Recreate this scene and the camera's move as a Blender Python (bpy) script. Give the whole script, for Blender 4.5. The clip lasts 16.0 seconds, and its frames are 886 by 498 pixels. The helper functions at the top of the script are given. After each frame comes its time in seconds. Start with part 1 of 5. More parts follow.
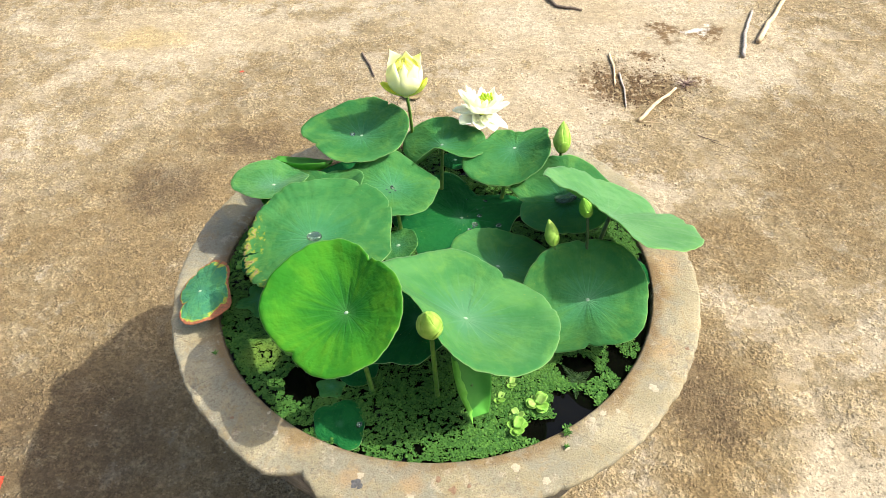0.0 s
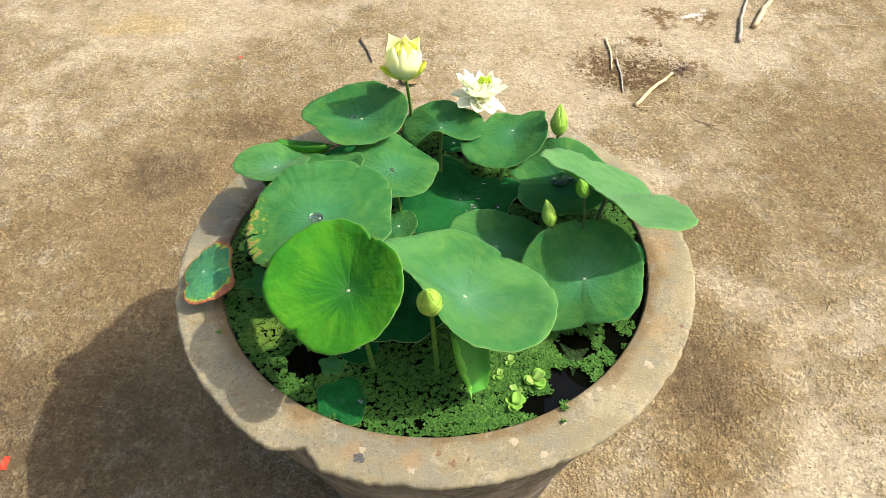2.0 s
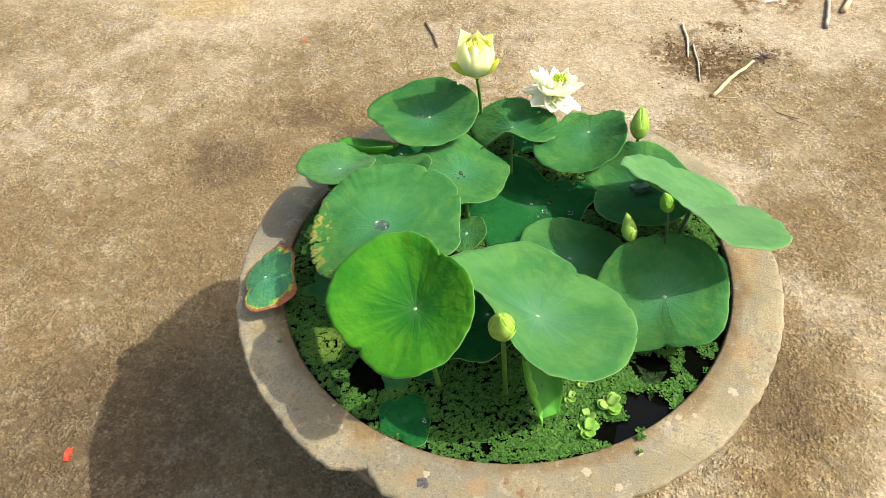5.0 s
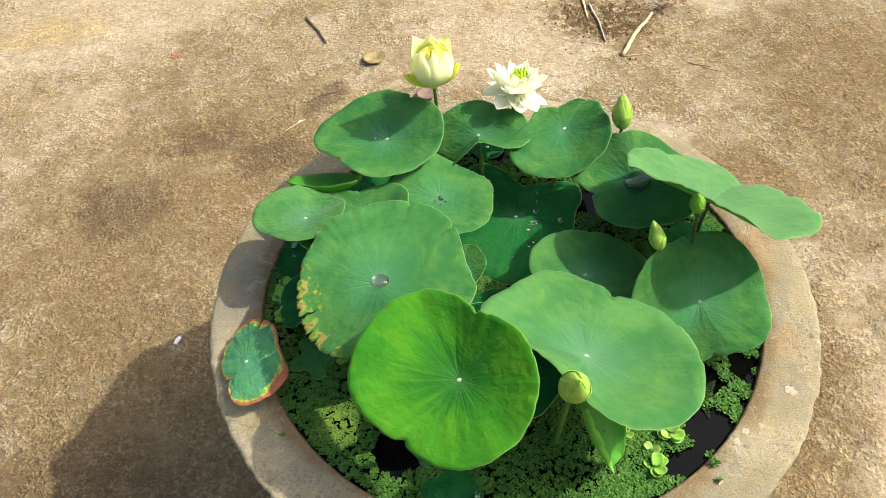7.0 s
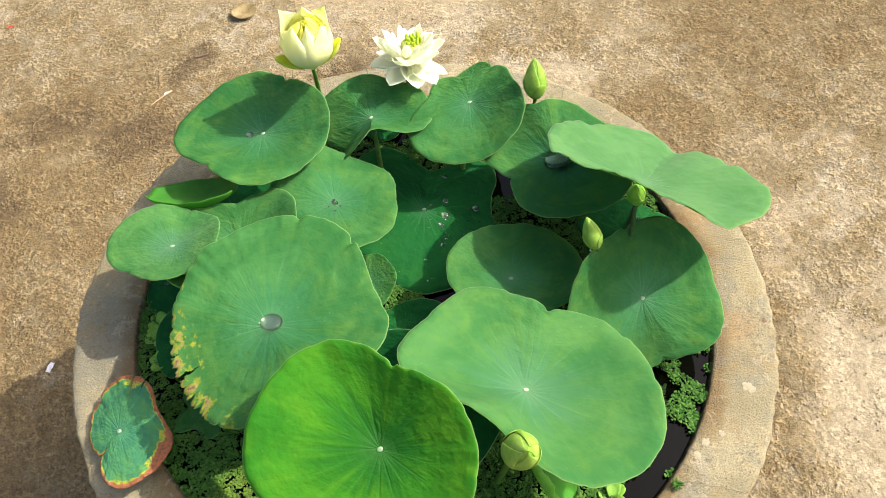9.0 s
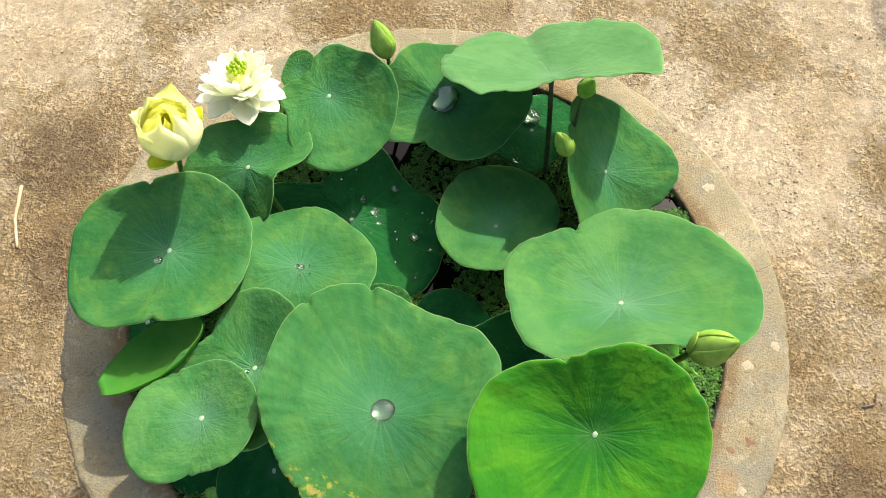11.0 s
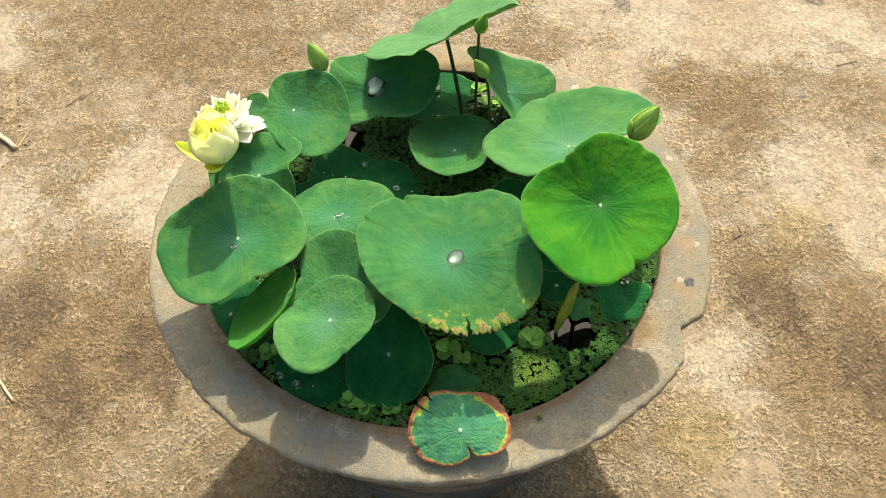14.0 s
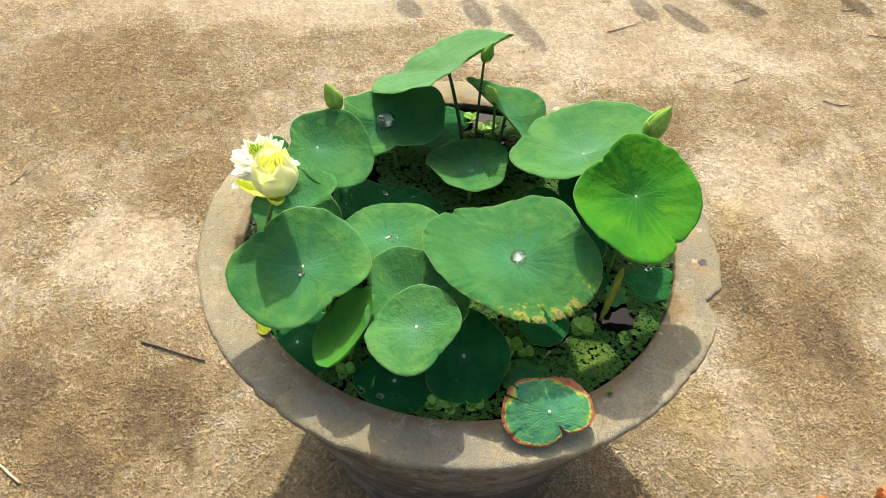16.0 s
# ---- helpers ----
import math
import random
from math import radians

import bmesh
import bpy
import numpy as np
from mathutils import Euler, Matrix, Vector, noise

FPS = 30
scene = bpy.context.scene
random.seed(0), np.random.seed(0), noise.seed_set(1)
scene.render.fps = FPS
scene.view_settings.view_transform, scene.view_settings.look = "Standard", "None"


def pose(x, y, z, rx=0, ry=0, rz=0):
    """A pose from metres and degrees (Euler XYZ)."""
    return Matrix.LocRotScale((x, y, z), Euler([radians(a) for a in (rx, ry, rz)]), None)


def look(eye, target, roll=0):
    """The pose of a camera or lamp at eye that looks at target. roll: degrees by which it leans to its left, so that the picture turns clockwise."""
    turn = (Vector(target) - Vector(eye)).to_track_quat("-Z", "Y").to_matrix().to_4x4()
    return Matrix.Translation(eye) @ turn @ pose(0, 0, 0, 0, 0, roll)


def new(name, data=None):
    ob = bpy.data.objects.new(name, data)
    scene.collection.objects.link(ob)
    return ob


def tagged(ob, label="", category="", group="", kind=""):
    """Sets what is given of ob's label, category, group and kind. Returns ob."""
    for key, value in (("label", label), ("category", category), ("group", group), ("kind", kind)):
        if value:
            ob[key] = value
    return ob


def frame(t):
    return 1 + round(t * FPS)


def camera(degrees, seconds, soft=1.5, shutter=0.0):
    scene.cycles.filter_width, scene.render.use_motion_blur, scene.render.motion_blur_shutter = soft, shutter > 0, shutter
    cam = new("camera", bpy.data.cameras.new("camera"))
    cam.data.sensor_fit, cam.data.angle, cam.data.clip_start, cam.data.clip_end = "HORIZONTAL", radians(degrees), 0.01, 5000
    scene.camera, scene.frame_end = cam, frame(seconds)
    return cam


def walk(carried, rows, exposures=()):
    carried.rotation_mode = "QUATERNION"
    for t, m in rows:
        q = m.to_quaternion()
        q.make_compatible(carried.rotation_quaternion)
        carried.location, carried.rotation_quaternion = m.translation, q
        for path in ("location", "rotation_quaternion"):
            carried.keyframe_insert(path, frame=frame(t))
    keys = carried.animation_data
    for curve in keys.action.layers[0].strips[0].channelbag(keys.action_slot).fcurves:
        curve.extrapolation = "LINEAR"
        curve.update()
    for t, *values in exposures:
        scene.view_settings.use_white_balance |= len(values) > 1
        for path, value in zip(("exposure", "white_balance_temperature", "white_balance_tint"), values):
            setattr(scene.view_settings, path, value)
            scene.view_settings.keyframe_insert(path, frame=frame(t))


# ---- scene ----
cam = camera(56.7, 16.0, soft=0.4)
PATH = [
    (0, (0.0565, -1.0097, 1.6082), (-0.0027, 0.4113, 0.2020), -1.16),
    (0.5, (0.0416, -1.0004, 1.6064), (-0.0074, 0.4102, 0.1894), -0.88),
    (1, (0.0432, -1.0142, 1.6143), (-0.0051, 0.3932, 0.1941), -0.79),
    (1.5, (0.0582, -1.0232, 1.6132), (0.0082, 0.3799, 0.1888), -0.97),
    (2, (0.0544, -1.0362, 1.6166), (0.0014, 0.3644, 0.1899), -1.16),
    (2.5, (0.0469, -1.0345, 1.6146), (-0.0019, 0.3620, 0.1837), -0.98),
    (3, (0.0361, -1.0318, 1.6083), (-0.0118, 0.3603, 0.1731), -0.96),
    (3.5, (0.0396, -1.0286, 1.6084), (-0.0217, 0.3564, 0.1670), -1.46),
    (4, (0.0334, -1.0081, 1.6075), (-0.0680, 0.3680, 0.1597), -3.44),
    (4.5, (0.0303, -0.9781, 1.6080), (-0.1419, 0.3834, 0.1532), -4.14),
    (4.7, (0.0399, -0.9643, 1.6101), (-0.1581, 0.3898, 0.1516), -3.89),
    (6.8, (-0.1774, -0.7920, 1.5765), (-0.0775, 0.4978, 0.0513), -4.45),
    (7, (-0.1696, -0.7516, 1.5680), (-0.0444, 0.5292, 0.0371), -4.07),
    (7.5, (-0.1236, -0.6756, 1.5432), (0.0021, 0.5442, -0.0367), -4.09),
    (8, (-0.0969, -0.6598, 1.5216), (0.0306, 0.5099, -0.0957), -4.48),
    (8.5, (-0.0890, -0.6326, 1.5112), (0.0897, 0.5216, -0.1123), -3.76),
    (9, (-0.1304, -0.5529, 1.4930), (0.1831, 0.5384, -0.1534), -1.54),
    (9.5, (-0.2877, -0.3740, 1.4951), (0.3244, 0.4734, -0.2100), 0.49),
    (9.7, (-0.3532, -0.3262, 1.5033), (0.3586, 0.4011, -0.2185), 2.33),
    (11.8, (-0.4128, -0.1442, 1.5166), (0.4843, 0.2108, -0.2353), 1.29),
    (12, (-0.4729, -0.1167, 1.5210), (0.4596, 0.1943, -0.2207), 0.30),
    (12.5, (-0.5637, -0.1126, 1.5490), (0.4665, 0.0956, -0.1526), 0.20),
    (13, (-0.6838, -0.1414, 1.5742), (0.4354, 0.0324, -0.0742), 0.17),
    (13.5, (-0.8323, -0.1528, 1.5884), (0.3473, 0.0323, -0.0161), -0.79),
    (14, (-0.8827, -0.1130, 1.5918), (0.3497, 0.0146, 0.0218), -0.85),
    (14.5, (-0.9430, 0.0067, 1.5973), (0.3427, 0.0223, 0.0653), -0.74),
    (15, (-0.9860, 0.1139, 1.6104), (0.3447, 0.0377, 0.1192), 0.16),
    (15.5, (-0.9984, 0.1674, 1.6023), (0.3556, 0.0198, 0.1377), 1.75),
    (16, (-1.0050, 0.1723, 1.6072), (0.3404, -0.0187, 0.1397), 3.12),
]
walk(cam, [(t, look(eye, target, roll)) for t, eye, target, roll in PATH], exposures=((0.0, 0.74, 6150, 10), (1.0, 0.63, 6250, 10), (1.5, 0.53, 6350, 10), (3.0, 0.51, 6400, 10), (8.0, 0.55, 6500, 10), (16.0, 0.60, 6500, 10)))

# ---- sky, sun, exposure ----
SUN_ELEVATION, SUN_TO = 49.2, Vector((0.6535, -0.0142, 0.7569))
world = bpy.data.worlds.new("sky")
world.use_nodes = True
scene.world = world
sky = world.node_tree.nodes.new("ShaderNodeTexSky")
sky.sky_type, sky.sun_disc = "NISHITA", False
sky.sun_elevation, sky.sun_rotation = radians(SUN_ELEVATION), math.atan2(SUN_TO.x, SUN_TO.y)
sky.dust_density, sky.air_density, sky.ozone_density = 5.5, 1.0, 0.6
world.node_tree.links.new(sky.outputs[0], world.node_tree.nodes["Background"].inputs[0])
world.node_tree.nodes["Background"].inputs[1].default_value = 0.205
sun_data = bpy.data.lights.new("sun", "SUN")
sun_data.energy, sun_data.angle, sun_data.color = 4.5, radians(0.6), (1.0, 0.945, 0.835)
sun = new("sun", sun_data)
sun.matrix_world = look(SUN_TO * 20, (0, 0, 0))


# ---- node helpers ----
class Nodes:
    """A node material under construction."""

    def __init__(self, name):
        self.mat = bpy.data.materials.new(name)
        self.mat.use_nodes = True
        self.tree = self.mat.node_tree
        self.tree.nodes.clear()
        self.out = self.tree.nodes.new("ShaderNodeOutputMaterial")

    def put(self, socket, value):
        if isinstance(value, bpy.types.NodeSocket):
            self.tree.links.new(value, socket)
        elif value is not None:
            socket.default_value = (*value, 1.0) if isinstance(value, tuple) and len(value) == 3 and socket.type == "RGBA" else value

    def node(self, kind, out=0, props=(), **ins):
        n = self.tree.nodes.new(kind)
        for key, value in props:
            if key == "operation":
                n.operation = value
            elif key == "data_type":
                n.data_type = value
            elif key == "blend_type":
                n.blend_type = value
            elif key == "feature":
                n.feature = value
            elif key == "attribute_name":
                n.attribute_name = value
        for key, value in ins.items():
            self.put(n.inputs[int(key[1:])] if key[0] == "i" and key[1:].isdigit() else n.inputs[key.replace("_", " ")], value)
        return n.outputs[out]

    def math(self, op, a, b=None, c=None):
        n = self.tree.nodes.new("ShaderNodeMath")
        n.operation = op
        for k, v in enumerate((a, b, c)):
            self.put(n.inputs[k], v)
        return n.outputs[0]

    def noise(self, scale, detail=4.0, rough=0.55, vector=None, distortion=0.0, color=False):
        return self.node("ShaderNodeTexNoise", 1 if color else 0, Vector=vector, Scale=scale, Detail=detail, Roughness=rough, Distortion=distortion)

    def voronoi(self, scale, vector=None, feature="F1", out=0):
        return self.node("ShaderNodeTexVoronoi", out, (("feature", feature),), Vector=vector, Scale=scale)

    def step(self, value, lo, hi, a=0.0, b=1.0):
        n = self.tree.nodes.new("ShaderNodeMapRange")
        n.interpolation_type = "SMOOTHSTEP"
        for k, v in enumerate((value, lo, hi, a, b)):
            self.put(n.inputs[k], v)
        return n.outputs[0]

    def mix(self, fac, a, b, blend="MIX"):
        n = self.tree.nodes.new("ShaderNodeMix")
        n.data_type, n.blend_type = "RGBA", blend
        self.put(n.inputs[0], fac), self.put(n.inputs[6], a), self.put(n.inputs[7], b)
        return n.outputs[2]

    def coords(self):
        return self.tree.nodes.new("ShaderNodeTexCoord").outputs["Object"]

    def position(self):
        return self.tree.nodes.new("ShaderNodeNewGeometry").outputs["Position"]

    def random(self):
        return self.tree.nodes.new("ShaderNodeObjectInfo").outputs["Random"]

    def island(self):
        return self.tree.nodes.new("ShaderNodeNewGeometry").outputs["Random Per Island"]

    def bump(self, height, strength, distance, normal=None):
        return self.node("ShaderNodeBump", Height=height, Strength=strength, Distance=distance, Normal=normal)

    def surface(self, base, rough=0.6, normal=None, spec=0.4, translucent=None, share=0.0, sheen=0.0, metal=0.0):
        p = self.tree.nodes.new("ShaderNodeBsdfPrincipled")
        self.put(p.inputs["Base Color"], base), self.put(p.inputs["Roughness"], rough)
        self.put(p.inputs["Specular IOR Level"], spec), self.put(p.inputs["Metallic"], metal)
        self.put(p.inputs["Sheen Weight"], sheen)
        if normal is not None:
            self.put(p.inputs["Normal"], normal)
        shader = p.outputs[0]
        if translucent is not None:
            t = self.node("ShaderNodeBsdfTranslucent", Color=translucent, Normal=normal)
            m = self.tree.nodes.new("ShaderNodeMixShader")
            m.inputs[0].default_value = share
            self.tree.links.new(shader, m.inputs[1]), self.tree.links.new(t, m.inputs[2])
            shader = m.outputs[0]
        self.tree.links.new(shader, self.out.inputs[0])
        return self.mat


# ---- materials ----
def leaf_material(name, dark, mid, bright, pale, vein=0.16, share=0.32, ramp=(0.43, 0.54, 0.60, 0.67), patchy=2.3, scorched=(0.42, 0.29, 0.14), heart=None, spec=0.07, bloom=0.0, rays=0.14):
    """A lotus blade: soft blotches, faint radial veins, pale middle, thin light rim, and dry edges where the blade says so."""
    n = Nodes(name)
    co = n.node("ShaderNodeAttribute", 1, (("attribute_name", "leafco"),))
    dry = n.node("ShaderNodeAttribute", 2, (("attribute_name", "dry"),))
    xyz = n.tree.nodes.new("ShaderNodeSeparateXYZ")
    n.tree.links.new(co, xyz.inputs[0])
    x, y, s = xyz.outputs
    own = n.node("ShaderNodeVectorMath", 0, (("operation", "MULTIPLY_ADD"),), i0=n.random(), i1=(9.0, 7.0, 5.0), i2=co)
    angle = n.math("ARCTAN2", y, x)
    wob = n.math("MULTIPLY", n.math("SUBTRACT", n.noise(2.2, 2, 0.5, own), 0.5), 0.55)

    def veins(count, width, shift):
        turn = n.math("ADD", n.math("ADD", n.math("MULTIPLY", angle, count / (2 * math.pi)), shift), wob)
        across = n.math("MULTIPLY", n.math("ABSOLUTE", n.math("SUBTRACT", n.math("FRACT", turn), 0.5)), 2 * math.pi / count)
        return n.step(n.math("MULTIPLY", across, n.math("MAXIMUM", s, 0.05)), width, width * 0.15)

    seen = n.step(n.noise(2.6, 3, 0.6, own), 0.42, 0.60, 0.15, 1.0)
    first = n.math("MULTIPLY", veins(19, 0.013, 0.0), n.math("MULTIPLY", seen, n.step(s, 0.95, 0.2, 0.05, 1.0)))
    second = n.math("MULTIPLY", veins(38, 0.007, 0.3), n.math("MULTIPLY", seen, n.step(s, 0.45, 0.75, 0.0, 0.3)))
    net = n.math("MAXIMUM", first, second)
    broad = n.noise(1.5, 4, 0.6, own, 0.4)
    fine = n.noise(11, 5, 0.65, own)
    col = n.mix(n.step(broad, 0.40, 0.60), dark, mid)
    col = n.mix(n.math("MULTIPLY", n.step(n.noise(3.4, 6, 0.70, own, 0.4), 0.45, 0.70), n.step(s, 0.15, 0.9, 0.0, 0.62)), col, bright)
    col = n.mix(n.step(fine, 0.42, 0.68, 0.0, 0.16), col, dark)
    col = n.mix(n.step(n.noise(30, 3, 0.6, own), 0.5, 0.7, 0.0, 0.10), col, bright)
    ray = n.tree.nodes.new("ShaderNodeCombineXYZ")
    for k, v in enumerate((n.math("MULTIPLY", n.math("COSINE", angle), 7.0), n.math("MULTIPLY", n.math("SINE", angle), 7.0), n.math("MULTIPLY", s, 2.2))):
        n.tree.links.new(v, ray.inputs[k])
    streak = n.noise(0.85, 2, 0.5, n.node("ShaderNodeVectorMath", 0, (("operation", "ADD"),), i0=ray.outputs[0], i1=n.math("MULTIPLY", n.random(), 20.0)))
    col = n.mix(n.math("MULTIPLY", n.step(streak, 0.50, 0.68), n.step(s, 0.05, 0.4, 0.0, rays)), col, bright)
    col = n.mix(n.math("MULTIPLY", n.step(streak, 0.48, 0.32), n.step(s, 0.05, 0.4, 0.0, rays)), col, dark)
    # heart tints the middle: partly painted hollow shade (LEAF_FRESH), elsewhere painted sky sheen
    if heart:
        col = n.mix(n.step(n.math("ADD", s, n.math("MULTIPLY", n.math("SUBTRACT", streak, 0.5), 0.7)), 0.60, 0.12, 0.0, 0.75), col, heart)
    col = n.mix(n.math("MULTIPLY", net, vein), col, pale)
    # dark hairlines beside some veins, old scratches
    col = n.mix(n.math("MULTIPLY", veins(57, 0.006, 0.13), n.math("MULTIPLY", n.step(n.noise(5, 3, 0.6, own), 0.56, 0.66), 0.12)), col, dark)
    col = n.mix(n.step(s, 0.24, 0.0, 0.0, 0.28), col, pale)
    col = n.mix(n.step(s, 0.990, 0.998, 0.0, 0.75), col, (0.30, 0.44, 0.16))
    # pale dust and small flaws
    col = n.mix(n.step(n.noise(22, 2, 0.5, own), 0.71, 0.76, 0.0, 0.5), col, (0.30, 0.34, 0.08))
    # drying: yellow, then tan or red-brown
    d = n.math("ADD", dry, n.math("MULTIPLY", n.math("SUBTRACT", n.noise(8, 5, 0.68, own), 0.5), n.math("MULTIPLY", n.math("MINIMUM", n.math("MULTIPLY", dry, 5.0), 1.0), patchy)))
    col = n.mix(n.step(d, ramp[0], ramp[1]), col, (0.33, 0.38, 0.04))
    col = n.mix(n.step(d, ramp[2], ramp[3]), col, scorched)
    col = n.mix(n.math("MULTIPLY", n.step(d, ramp[3], ramp[3] + 0.06), n.step(n.noise(17, 4, 0.7, own), 0.46, 0.62)), col, (0.17, 0.085, 0.045))
    pucker = n.noise(1.5, 1.5, 0.5, n.node("ShaderNodeVectorMath", 0, (("operation", "MULTIPLY"),), i0=ray.outputs[0], i1=(1.0, 1.0, 3.2)))
    h = n.math("ADD", n.math("ADD", n.math("MULTIPLY", first, -0.13), n.math("MULTIPLY", streak, 0.45)), n.math("ADD", n.math("MULTIPLY", n.noise(7, 3, 0.5, own), 0.9), n.math("MULTIPLY", n.noise(60, 2, 0.5, own), 0.015)))
    h = n.math("ADD", h, n.math("MULTIPLY", pucker, n.step(s, 0.1, 0.5, 0.1, 0.55)))
    normal = n.bump(h, 0.75, 0.0028)
    back = n.mix(0.6, col, (0.20, 0.50, 0.04))
    return n.surface(col, n.step(fine, 0.3, 0.7, 0.62, 0.74), normal, spec, back, share, bloom)


LEAF = leaf_material("lotus_leaf_blue_green", (0.036, 0.164, 0.046), (0.074, 0.238, 0.070), (0.164, 0.322, 0.060), (0.20, 0.38, 0.20), 0.24, 0.5, heart=(0.062, 0.236, 0.100))
LEAF_PALE = leaf_material("lotus_leaf_pale_green", (0.052, 0.204, 0.056), (0.102, 0.276, 0.080), (0.170, 0.345, 0.068), (0.24, 0.42, 0.22), 0.24, 0.5, heart=(0.092, 0.262, 0.130), bloom=0.08)
# waxy bloom as sheen; the paler greens paint grazing sunlight on the tilted leaf
LEAF_BLOOM_LIT = leaf_material("lotus_leaf_bloom_lit", (0.086, 0.250, 0.078), (0.132, 0.316, 0.106), (0.178, 0.374, 0.104), (0.26, 0.44, 0.24), 0.24, 0.5, bloom=0.16)
LEAF_FRESH = leaf_material("lotus_leaf_fresh_green", (0.044, 0.250, 0.020), (0.076, 0.325, 0.022), (0.150, 0.405, 0.024), (0.17, 0.40, 0.12), 0.16, 0.52, heart=(0.019, 0.168, 0.024), rays=0.42)
# same leaf with the shade under its taller neighbours put into the colour
LEAF_SHADED = leaf_material("lotus_leaf_shaded", (0.005, 0.064, 0.016), (0.010, 0.092, 0.021), (0.022, 0.120, 0.022), (0.07, 0.18, 0.09), 0.12, 0.1, spec=0.04)
LEAF_BURNT = leaf_material("lotus_leaf_withering", (0.040, 0.165, 0.085), (0.068, 0.230, 0.090), (0.12, 0.28, 0.05), (0.13, 0.32, 0.20), 0.06, 0.1, (0.36, 0.42, 0.47, 0.50), 0.9, (0.33, 0.115, 0.055))


def plain_leafy(name, a, b, rough=0.5, share=0.25, scale=60.0, spec=0.2, glow=(0.3, 0.4, 0.05)):
    """Small plant parts: petals, stems, buds."""
    n = Nodes(name)
    co = n.coords()
    col = n.mix(n.step(n.noise(scale, 4, 0.6, co), 0.3, 0.7), a, b)
    normal = n.bump(n.noise(scale * 4, 3, 0.6, co), 0.2, 0.001)
    return n.surface(col, rough, normal, spec, n.mix(0.5, col, glow), share)


UNDER = plain_leafy("lotus_leaf_underside", (0.075, 0.21, 0.055), (0.12, 0.28, 0.08), 0.6, 0.2, 30)
STEM = plain_leafy("lotus_stem", (0.05, 0.13, 0.02), (0.11, 0.20, 0.03), 0.5, 0.05, 120)
STEM_DARK = plain_leafy("lotus_stem_dark", (0.03, 0.055, 0.02), (0.06, 0.10, 0.03), 0.5, 0.02, 120)
NAVEL = plain_leafy("leaf_navel", (0.28, 0.42, 0.22), (0.40, 0.52, 0.32), 0.6, 0.1, 300)
BUD = plain_leafy("bud_skin", (0.27, 0.49, 0.06), (0.45, 0.64, 0.12), 0.45, 0.42, 80)
BUD_DARK = plain_leafy("bud_skin_green", (0.10, 0.27, 0.03), (0.19, 0.38, 0.04), 0.45, 0.2, 80)
PETAL_CREAM = plain_leafy("petal_cream", (0.93, 0.94, 0.58), (0.96, 0.96, 0.76), 0.5, 0.62, 30, 0.3, (1.0, 1.0, 0.50))
PETAL_WHITE = plain_leafy("petal_white", (0.92, 0.93, 0.80), (0.95, 0.95, 0.90), 0.5, 0.62, 45, 0.3, (1.0, 1.0, 0.78))
PETAL_YELLOW = plain_leafy("petal_yellow_green", (0.74, 0.82, 0.14), (0.88, 0.92, 0.30), 0.5, 0.5, 45, 0.3, (0.97, 0.98, 0.06))
PETAL_INNER = plain_leafy("petal_inner_yellow", (0.96, 0.95, 0.34), (0.97, 0.96, 0.52), 0.5, 0.7, 40, 0.3, (1.0, 1.0, 0.35))
CARPEL = plain_leafy("carpel_green", (0.26, 0.42, 0.02), (0.45, 0.55, 0.03), 0.5, 0.1, 200)
LETTUCE = plain_leafy("water_lettuce", (0.14, 0.36, 0.04), (0.28, 0.50, 0.08), 0.6, 0.25, 150)
LETTUCE_PALE = plain_leafy("water_lettuce_pale", (0.19, 0.37, 0.06), (0.31, 0.46, 0.11), 0.6, 0.25, 150)


def fern_material():
    n = Nodes("floating_fern")
    co, r = n.position(), n.island()
    col = n.mix(r, (0.025, 0.088, 0.014), (0.080, 0.180, 0.026))
    col = n.mix(n.step(n.noise(14, 3, 0.6, co), 0.54, 0.70, 0.0, 0.45), col, (0.115, 0.225, 0.04))
    off = n.node("ShaderNodeVectorMath", 1, (("operation", "LENGTH"),), i0=n.node("ShaderNodeVectorMath", 0, (("operation", "SUBTRACT"),), i0=co, i1=(-0.277, -0.182, 0.54)))
    col = n.mix(n.step(n.math("ADD", off, n.math("MULTIPLY", n.noise(60, 3, 0.6, co), 0.02)), 0.056, 0.022, 0.0, 0.6), col, (0.20, 0.29, 0.04))
    col = n.mix(n.step(n.noise(260, 2, 0.5, co), 0.5, 0.75, 0.0, 0.6), col, (0.02, 0.07, 0.015))
    return n.surface(col, 0.6, n.bump(n.noise(700, 2, 0.5, co), 0.4, 0.001), 0.12, n.mix(0.5, col, (0.2, 0.3, 0.03)), 0.10)


FERN = fern_material()


